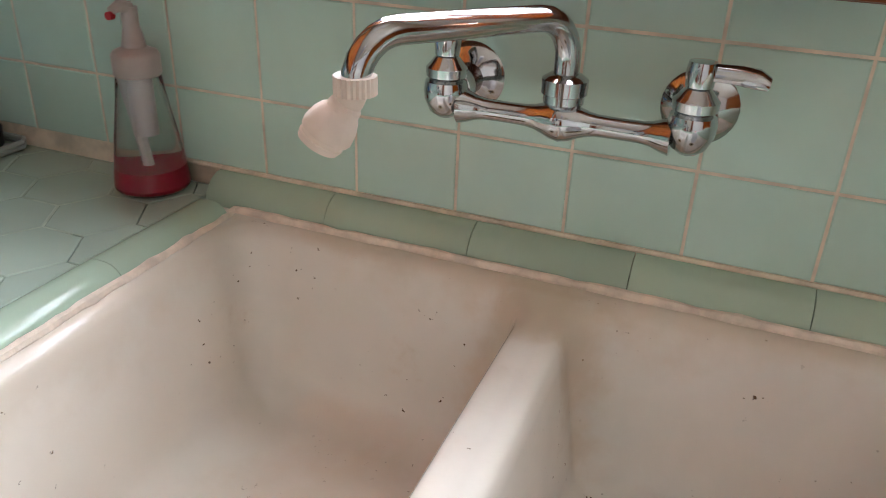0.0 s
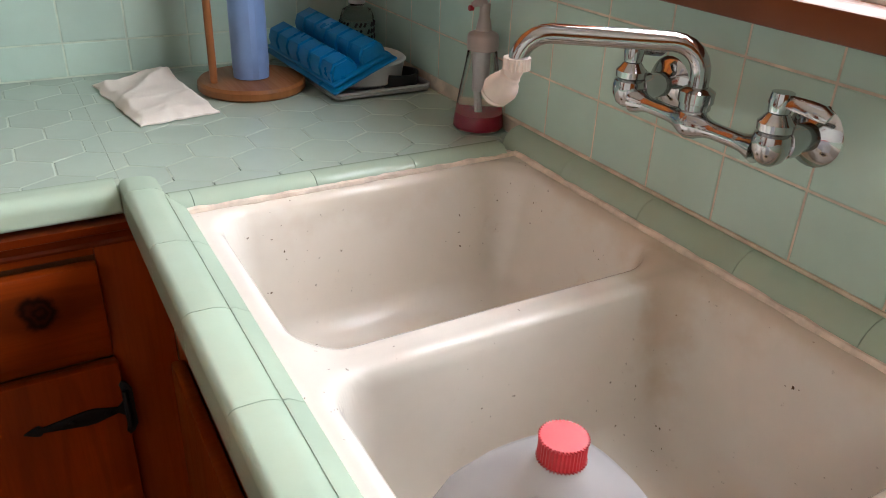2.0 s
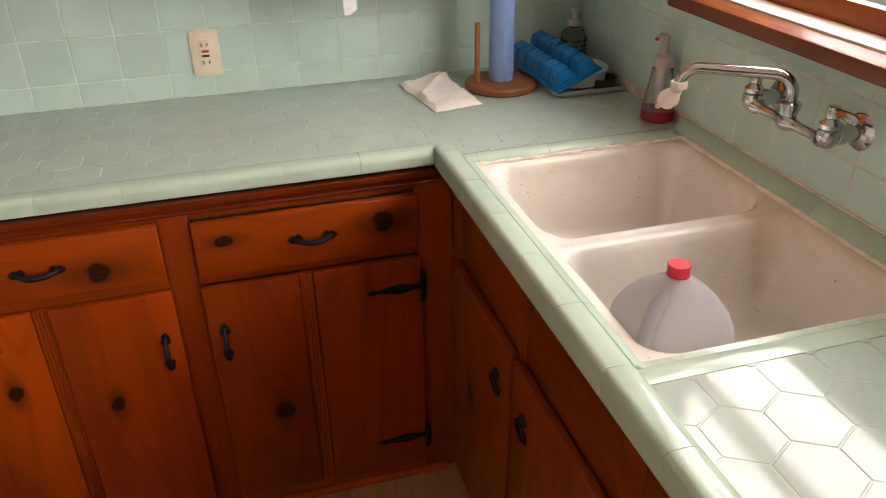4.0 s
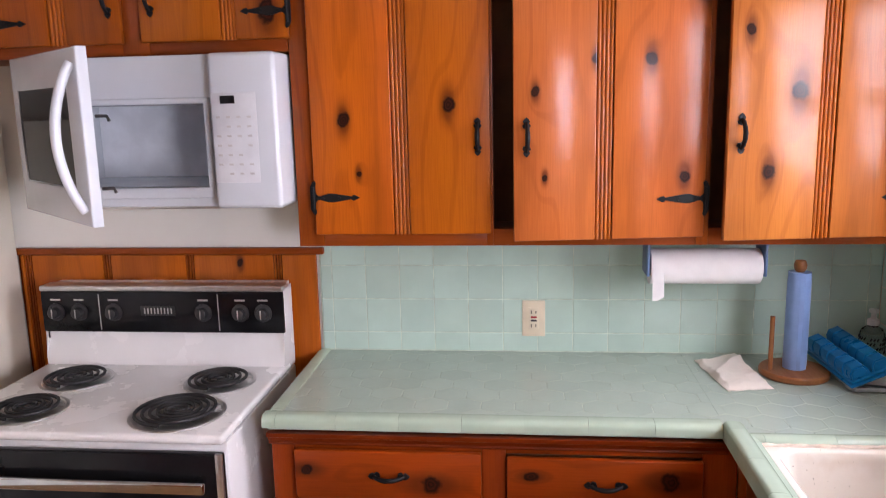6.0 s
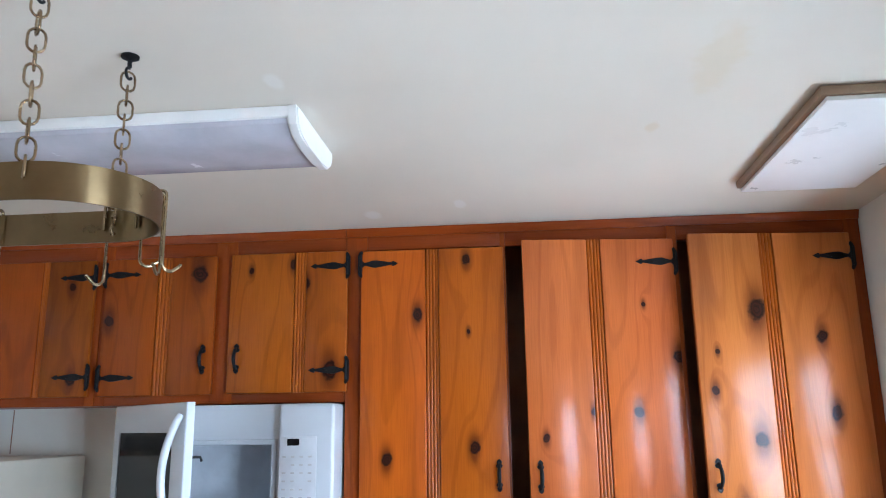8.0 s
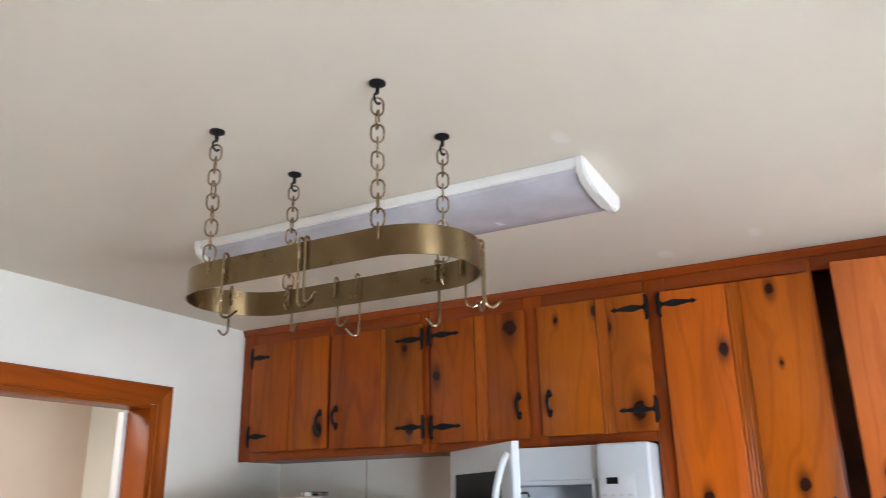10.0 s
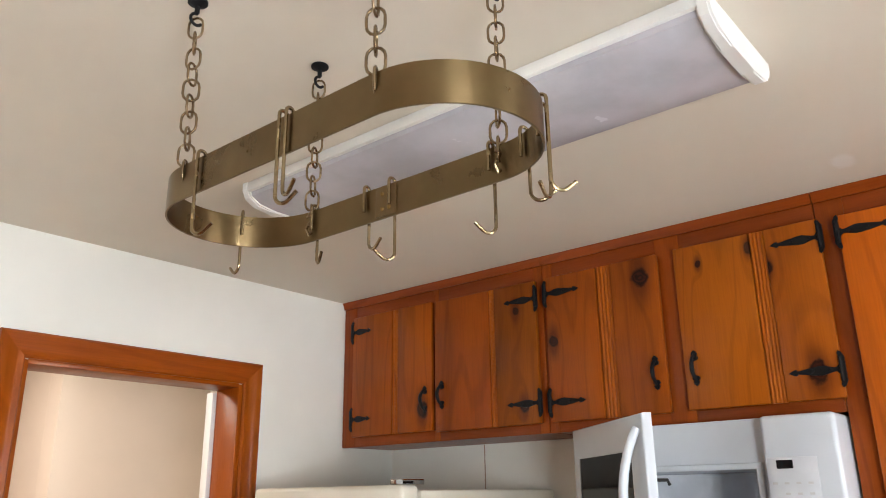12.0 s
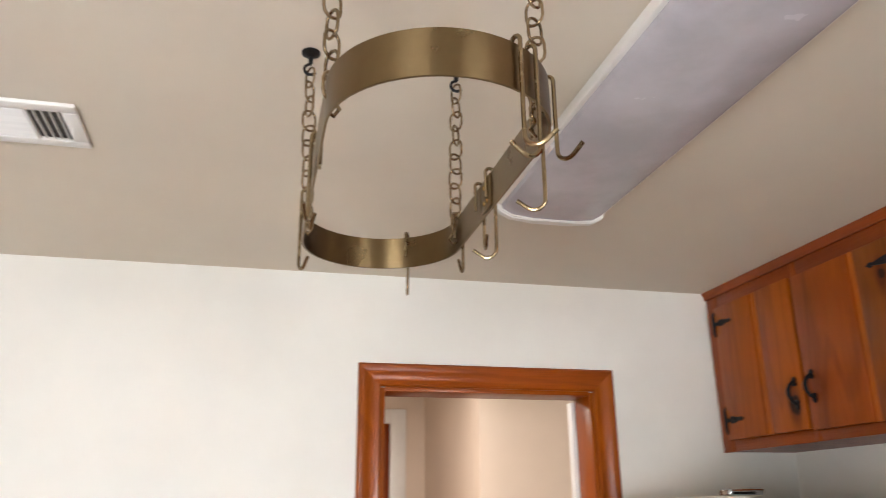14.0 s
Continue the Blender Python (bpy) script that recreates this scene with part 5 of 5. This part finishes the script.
for k in range(16):
    q = radians(-150 + k * 15)
    for r_ in range(4):
        if (k * 3 + r_) % 4:
            tube([(0.065 + 0.0337 * math.cos(q), -0.048 + 0.0337 * math.sin(q), TOP + 0.03 + r_ * 0.013), (0.065 + 0.0337 * math.cos(q + 0.12), -0.048 + 0.0337 * math.sin(q + 0.12), TOP + 0.038 + r_ * 0.013)], 0.0022, 5, into=bm)
part("label_print", bm, plain("dark_print", (0.02, 0.02, 0.02), 0.6), pb, "dark printed pattern")
part("collar", lathe([(0.016, 0.110), (0.0165, 0.112), (0.0165, 0.126), (0.008, 0.129), (0.006, 0.145), (0.013, 0.147), (0.013, 0.156), (0.0, 0.158)], (0.065, -0.048, TOP), 20), plain("white_pump", (0.68, 0.66, 0.64), 0.4), pb)
part("spout", tube([(0.065, -0.048, TOP + 0.152), (0.092, -0.062, TOP + 0.152), (0.102, -0.066, TOP + 0.146)], [0.006, 0.005, 0.004], 8), plain("white_pump_spout", (0.68, 0.66, 0.64), 0.4), pb)

# milk jug in the bowl of the sink
JX, JY = 1.224, -0.417
JZ = 0.712
jug = thing("milk_jug", "empty translucent plastic jug with a red cap in the sink", "jug", (JX, JY, JZ))
MILK = plain("translucent_jug", (0.72, 0.71, 0.74), 0.35, var=0.03, relief=0.0)
MILK.node_tree.nodes["Principled BSDF"].inputs["Transmission Weight"].default_value = 0.7
MILK.node_tree.nodes["Principled BSDF"].inputs["IOR"].default_value = 1.10
bm = bmesh.new()
loops = []
for h, w, k in [(1.078 * a, 0.99 * b, c) for a, b, c in ((0.0, 0.060, 4.5), (0.004, 0.068, 4.5), (0.02, 0.072, 5), (0.12, 0.0735, 5), (0.155, 0.0735, 5), (0.178, 0.0715, 4.2), (0.197, 0.0650, 3.4), (0.212, 0.054, 2.8), (0.223, 0.040, 2.3), (0.231, 0.024, 2), (0.2405, 0.0150, 2))]:
    ring = []
    for s in range(40):
        q = 2 * math.pi * s / 40
        c, d = math.cos(q), math.sin(q)
        rr = w / (abs(c) ** k + abs(d) ** k) ** (1 / k)
        ring.append(bm.verts.new((JX + rr * c, JY + rr * d, JZ + h)))
    loops.append(ring)
for a, b in zip(loops, loops[1:]):
    for s in range(40):
        bm.faces.new((a[s], a[(s + 1) % 40], b[(s + 1) % 40], b[s]))
bm.faces.new(loops[0][::-1])
bm.faces.new(loops[-1])
part("body", bm, MILK, jug, "translucent plastic body", smooth=60)
part("handle", tube([(JX + 0.012, JY - 0.02, JZ + 0.2393), (JX + 0.028, JY - 0.045, JZ + 0.2285), (JX + 0.040, JY - 0.062, JZ + 0.1994), (JX + 0.046, JY - 0.071, JZ + 0.1509), (JX + 0.047, JY - 0.074, JZ + 0.0970), (JX + 0.046, JY - 0.070, JZ + 0.0647)], [0.010, 0.012, 0.0125, 0.0125, 0.012, 0.010], 14), MILK, jug)
bm = prism([(JX + (0.0154 if k % 2 else 0.0148) * math.cos(math.pi * k / 40), JY + (0.0154 if k % 2 else 0.0148) * math.sin(math.pi * k / 40)) for k in range(80)], "z", JZ + 0.2598, JZ + 0.2768, 0.0012)
part("cap", bm, plain("red_cap", (0.62, 0.02, 0.03), 0.35, var=0.06), jug, "ribbed red screw cap")
bm = bmesh.new()
for r_ in range(3):
    for k in range(5):
        a = radians(205 + k * 7)
        rad_ = 0.0435 - r_ * 0.0065
        tube([(JX + rad_ * math.cos(a), JY + rad_ * math.sin(a), JZ + 0.2312 + r_ * 0.006), (JX + rad_ * math.cos(a + 0.06), JY + rad_ * math.sin(a + 0.06), JZ + 0.2312 + r_ * 0.006)], 0.0013, 5, into=bm)
part("date_print", bm, plain("grey_stamp", (0.08, 0.08, 0.09), 0.6), jug, "stamped grey print")

# paper towel roll below the wall cabinet
pt = thing("paper_towel_holder", "blue holder with a white paper towel roll under the cabinet", "towel holder", (0.15, -0.55, 1.30))
BRACKET = plain("blue_plastic_bracket", (0.10, 0.17, 0.30), 0.4)
for y in (-0.705, -0.395):
    part("bracket", bx(0.115, 0.205, y - 0.004, y + 0.004, 1.196, 1.2995, 0.003), BRACKET, pt, "blue plastic end bracket")
rollp = lathe([(0.018, -0.148), (0.048, -0.148), (0.0495, -0.146), (0.0495, 0.146), (0.048, 0.148), (0.018, 0.148)], (0.16, -0.55, 1.218), 36, axis="y")
PAPER = plain("white_paper", (0.80, 0.78, 0.77), 0.9, var=0.03, scale=30, grain=300, relief=0.2)
part("roll", rollp, PAPER, pt, "white paper towel roll")
part("loose_sheet", prism([(-0.695, 1.218), (-0.665, 1.218), (-0.662, 1.142), (-0.680, 1.130), (-0.693, 1.130)], "x", 0.2095, 0.2103), PAPER, pt, "torn hanging paper edge")

# outlet
ou = thing("wall_outlet", "ivory wall outlet with dark sockets and test buttons", "outlet", (0.01, -1.014, 1.022))
IVORY = plain("ivory_plastic", (0.74, 0.64, 0.47), 0.4, var=0.05, scale=30)
pl = part("cover_plate", bx(0.0065, 0.0125, -1.050, -0.980, 0.965, 1.079, 0.003), IVORY, ou)
part("insert", bx(0.0115, 0.0145, -1.031, -0.999, 0.988, 1.056, 0.001), IVORY, pl)
DARK = plain("dark_slots", (0.03, 0.02, 0.02), 0.5)
for z in (1.043, 1.000):
    part("socket", bx(0.014, 0.0152, -1.024, -1.021, z - 0.005, z + 0.005), DARK, pl)
    part("socket", bx(0.014, 0.0152, -1.010, -1.007, z - 0.004, z + 0.004), DARK, pl)
part("test_button", bx(0.014, 0.0158, -1.024, -1.006, 1.024, 1.030, 0.001), plain("red_button", (0.4, 0.03, 0.03), 0.4), pl, "red button")
part("reset_button", bx(0.014, 0.0158, -1.024, -1.006, 1.013, 1.019, 0.001), DARK, pl, "black button")

# ---- tiles, planks and other pieces ----
def shared(name, bm, material, sharp=10):
    me = bpy.data.meshes.new(name)
    bmesh.ops.recalc_face_normals(bm, faces=bm.faces)
    bm.to_mesh(me)
    bm.free()
    me.shade_smooth()
    me.set_sharp_from_angle(angle=radians(sharp))
    me.materials.append(material)
    return me


def piece(name, me, parent, at, turn=(0, 0, 0)):
    ob = new(name, me)
    ob.parent = parent
    ob.location = Vector(at) - BASE[parent]
    ob.rotation_euler = turn
    return ob


def pillow(w, h, d, soft):
    """A flat tile, w by h, with eased edges; the face looks along +z."""
    bm = bmesh.new()
    low = [bm.verts.new((sx * w / 2, sy * h / 2, 0)) for sx, sy in ((-1, -1), (1, -1), (1, 1), (-1, 1))]
    mid = [bm.verts.new((sx * w / 2, sy * h / 2, d - soft * 0.6)) for sx, sy in ((-1, -1), (1, -1), (1, 1), (-1, 1))]
    up = [bm.verts.new((sx * (w / 2 - soft), sy * (h / 2 - soft), d)) for sx, sy in ((-1, -1), (1, -1), (1, 1), (-1, 1))]
    for k in range(4):
        j = (k + 1) % 4
        bm.faces.new((low[k], low[j], mid[j], mid[k]))
        bm.faces.new((mid[k], mid[j], up[j], up[k]))
    bm.faces.new(up)
    return bm


PITCH, GAP = 0.1065, 0.0030
MESHES = {}


def tile_mesh(w, h):
    key = (round(w, 3), round(h, 3))
    if key not in MESHES:
        MESHES[key] = shared("tile", pillow(w - GAP, h - GAP, 0.0055, 0.0012), WALL_TILE)
    return MESHES[key]


def spans(lo, hi, at, pitch):
    cuts = [lo]
    k = math.ceil((lo - at) / pitch - 1e-6)
    while at + k * pitch < hi - 0.012:
        if at + k * pitch > lo + 0.012:
            cuts.append(at + k * pitch)
        k += 1
    return list(zip(cuts, cuts[1:] + [hi]))


# grout beds and tiles: west wall, then north wall round the window
part("grout", bx(0.0, 0.0066, -1.68, -0.008, TOP - 0.003, 1.2985), GROUT_PALE, wall_west, smooth=0)
for y0, y1 in [(-1.678, -1.642)] + spans(-1.642, -0.008, -1.535, PITCH):
    for z0, z1 in spans(TOP + 0.001, 1.2985, 0.975, PITCH):
        piece("tile", tile_mesh(y1 - y0, z1 - z0), wall_west, (0.0022, (y0 + y1) / 2, (z0 + z1) / 2), (radians(90), 0, radians(90)))
for x0, x1, z1 in ((0.0, 0.478, 1.30), (0.478, 1.442, 1.163), (1.442, 2.30, 1.30)):
    part("grout", bx(x0, x1, -0.0066, 0.0, TOP - 0.003, z1), GROUT, wall_north, smooth=0)
    for a, b in spans(max(0.008, x0), x1, 0.857, PITCH):
        for c, d in spans(TOP + 0.022, z1, 1.017, PITCH):
            piece("tile", tile_mesh(b - a, d - c), wall_north, ((a + b) / 2, -0.0022, (c + d) / 2), (radians(90), 0, 0))

part("seam", bx(0.0004, 0.0014, -2.984, -2.981, 1.66, 1.82), INSIDE, wall_west, "dark seam in the wall")

# hexagon tiles on the worktop
HR = 0.0495


def hexagon(clip):
    """A hexagon tile cut by a rectangle (x0, x1, y0, y1) round its own middle."""
    pts = [Vector((HR * 0.984 * math.cos(radians(a)), HR * 0.984 * math.sin(radians(a)))) for a in range(0, 360, 60)]
    for axis, limit, sign in ((0, clip[0], 1), (0, clip[1], -1), (1, clip[2], 1), (1, clip[3], -1)):
        out = []
        for k, p in enumerate(pts):
            q = pts[(k + 1) % len(pts)]
            dp, dq = sign * (p[axis] - limit), sign * (q[axis] - limit)
            if dp >= 0:
                out.append(p)
            if (dp >= 0) != (dq >= 0):
                out.append(p + (q - p) * (dp / (dp - dq)))
        pts = out
        if len(pts) < 3:
            return None
    c = sum(pts, Vector((0, 0))) / len(pts)
    if max((p - c).length for p in pts) < 0.008:
        return None
    bm = bmesh.new()
    low = [bm.verts.new((*p, 0)) for p in pts]
    mid = [bm.verts.new((*p, 0.0048)) for p in pts]
    up = [bm.verts.new((*(p + (c - p) * 0.035), 0.0056)) for p in pts]
    n = len(pts)
    for k in range(n):
        j = (k + 1) % n
        bm.faces.new((low[k], low[j], mid[j], mid[k]))
        bm.faces.new((mid[k], mid[j], up[j], up[k]))
    bm.faces.new(up)
    return bm


whole = shared("hexagon_tile", hexagon((-1, 1, -1, 1)), TILE)


def lay_hexagons(x0, x1, y0, y1, ox, oy):
    sx, sy = HR * 1.5, HR * math.sqrt(3)
    for i in range(math.floor((x0 - ox) / sx) - 1, math.ceil((x1 - ox) / sx) + 2):
        for j in range(math.floor((y0 - oy) / sy) - 1, math.ceil((y1 - oy) / sy) + 2):
            cx, cy = ox + i * sx, oy + (j + 0.5 * (i % 2)) * sy
            if not (x0 - HR < cx < x1 + HR and y0 - HR < cy < y1 + HR):
                continue
            clip = (x0 - cx, x1 - cx, y0 - cy, y1 - cy)
            if clip[0] <= -HR and clip[1] >= HR and clip[2] <= -HR and clip[3] >= HR:
                me = whole
            else:
                bm = hexagon(clip)
                if bm is None:
                    continue
                me = shared("hexagon_tile", bm, TILE)
            piece("hexagon_tile", me, top, (cx, cy, TOP - 0.0065 + random.uniform(0, 0.0004)))


WEST_IN = EDGE_W - 0.043
lay_hexagons(0.006, WEST_IN, -1.655, EDGE_N + 0.002, 0.30, -0.94)
lay_hexagons(0.006, 0.585, EDGE_N + 0.002, -0.012, 0.30, -0.94)
lay_hexagons(1.362, 2.285, -0.532, -0.012, 1.394, -0.43)

# rounded edge tiles: a quarter-round section drawn along the edge
def edge_tile(length, width, drop, lift=0.0, back=0.0):
    """Section in (out, up): flat top, rounded nose, straight drop; runs along +y from 0 to length."""
    r = 0.017 if not lift else 0.010
    sec = [(0.0, -0.006), (0.0, lift * 0.3 + 0.001), (0.006, lift * 0.7 + 0.0025), (width * 0.35, lift + 0.003)]
    sec += [(width - r + r * math.sin(radians(a)), lift + 0.003 - r + r * math.cos(radians(a))) for a in range(0, 91, 15)]
    sec += [(width, -drop), (width - 0.007, -drop), (width - 0.007, -0.012)]
    return prism(sec, "y", 0.0004, length - 0.0004)


def run_edges(cuts, place, turn, width, drop, lift=0.0):
    for a, b in zip(cuts, cuts[1:]):
        me = shared("edge_tile", edge_tile(abs(b - a), width, drop, lift), TRIM_TILE, 40)
        piece("edge_tile", me, top, place(a, b), (0, 0, radians(turn)))


run_edges([-1.70, -1.665, -1.511, -1.353, -1.197, -1.045, -0.891, -0.735, -0.579], lambda a, b: (WEST_IN, a, TOP), 0, 0.043, 0.029)
run_edges([0.0, 0.154, 0.308, 0.462, WEST_IN], lambda a, b: (a, -1.657, TOP), -90, 0.043, 0.036)
run_edges([EDGE_W - 0.012, 0.585, 0.737, 0.885, 1.032, 1.181, 1.329, 1.478, 1.628, 1.778, 1.928, 2.078, 2.228, 2.30], lambda a, b: (a, -0.532, TOP), -90, 0.045, 0.036, 0.007)


# sloping inner strip between the raised edge and the sink
cuts = [0.60, 0.737, 0.885, 1.032, 1.181, 1.329]
for a, b in zip(cuts, cuts[1:]):
    part("strip_tile", prism([(-0.533, TOP - 0.010), (-0.533, TOP + 0.005), (-0.528, TOP + 0.0045), (-0.515, TOP - 0.004), (-0.513, TOP - 0.010)], "x", a + 0.0004, b - 0.0004), TRIM_TILE, top)


def bullnose(length, width, drop, lift):
    sec = [(0.0, -0.006), (0.0, 0.0), (0.008, lift * 0.8), (width * 0.4, lift)]
    r = width * 0.5
    sec += [(width - r + r * math.sin(radians(a)), lift - r * 0.8 + r * 0.8 * math.cos(radians(a))) for a in range(15, 91, 15)]
    sec += [(width, -drop), (width - 0.012, -drop)]
    return prism(sec, "y", 0.0004, length - 0.0004)


for a, b in zip([-0.53, -0.505, -0.350, -0.207, -0.058], [-0.505, -0.350, -0.207, -0.058]):
    piece("edge_tile", shared("edge_tile", bullnose(b - a, 0.041, 0.010, 0.006), TRIM_TILE, 40), top, (0.588, a, TOP))
cuts = [0.586, 0.729, 0.882, 1.032, 1.181, 1.333, 1.484, 1.635, 1.786, 1.937, 2.088, 2.239, 2.30]
for a, b in zip(cuts, cuts[1:]):
    sec = [(-0.001, TOP - 0.012), (-0.001, TOP + 0.019)] + [(-0.008 - 0.031 * math.sin(radians(q)), TOP - 0.012 + 0.031 * math.cos(radians(q))) for q in range(0, 91, 10)] + [(-0.030, TOP - 0.014)]
    ob = part("edge_tile", prism(sec, "x", a + 0.0004, b - 0.0004), TRIM_TILE, top)
piece("edge_tile", shared("edge_tile", bullnose(0.47, 0.044, 0.010, 0.0012), TRIM_TILE, 40), top, (1.362, -0.06, TOP), (0, 0, radians(180)))

part("grout_line", prism([(-0.001, TOP + 0.0185), (-0.0092, TOP + 0.0185), (-0.0100, TOP + 0.0205), (-0.0088, TOP + 0.0228), (-0.001, TOP + 0.0228)], "x", 0.50, 2.30), GROUT, top, "beige grout line behind the sink")

# caulk bead round the sink
bm = bmesh.new()
line = []
for (ax, ay), (bx_, by) in (((0.632, -0.515), (0.626, -0.042)), ((0.626, -0.042), (1.316, -0.041)), ((1.316, -0.041), (1.316, -0.525))):
    for k in range(40):
        s = k / 40
        line.append((ax + (bx_ - ax) * s + 0.0014 * noise.noise((s * 30, ax * 9, 1)), ay + (by - ay) * s + 0.0014 * noise.noise((s * 30, ay * 9, 5)), TOP - 0.009 + 0.0012 * noise.noise((s * 40, 3, ax))))
part("caulk", tube(line, [0.0050 + 0.0018 * noise.noise((k * 0.5, 0, 0)) for k in range(len(line))], 8), CAULK, sink, "dirty beige caulk bead")

# floor planks
fl = bpy.data.objects["floor"]
BASE[fl] = Vector((0, 0, 0))
for r in range(30):
    y = -r * 0.118
    x = -0.2 - (r * 0.43) % 1.2
    while x < EAST:
        a, b = max(x, 0.0), min(x + 1.2, EAST)
        if b - a > 0.05:
            w = b - a
            key = ("plank", round(w, 2))
            if key not in MESHES:
                MESHES[key] = shared("plank", pillow(w - 0.001, 0.117, 0.0115, 0.001), PLANK)
            piece("plank", MESHES[key], fl, ((a + b) / 2, y - 0.059, -0.0118))
        x += 1.2
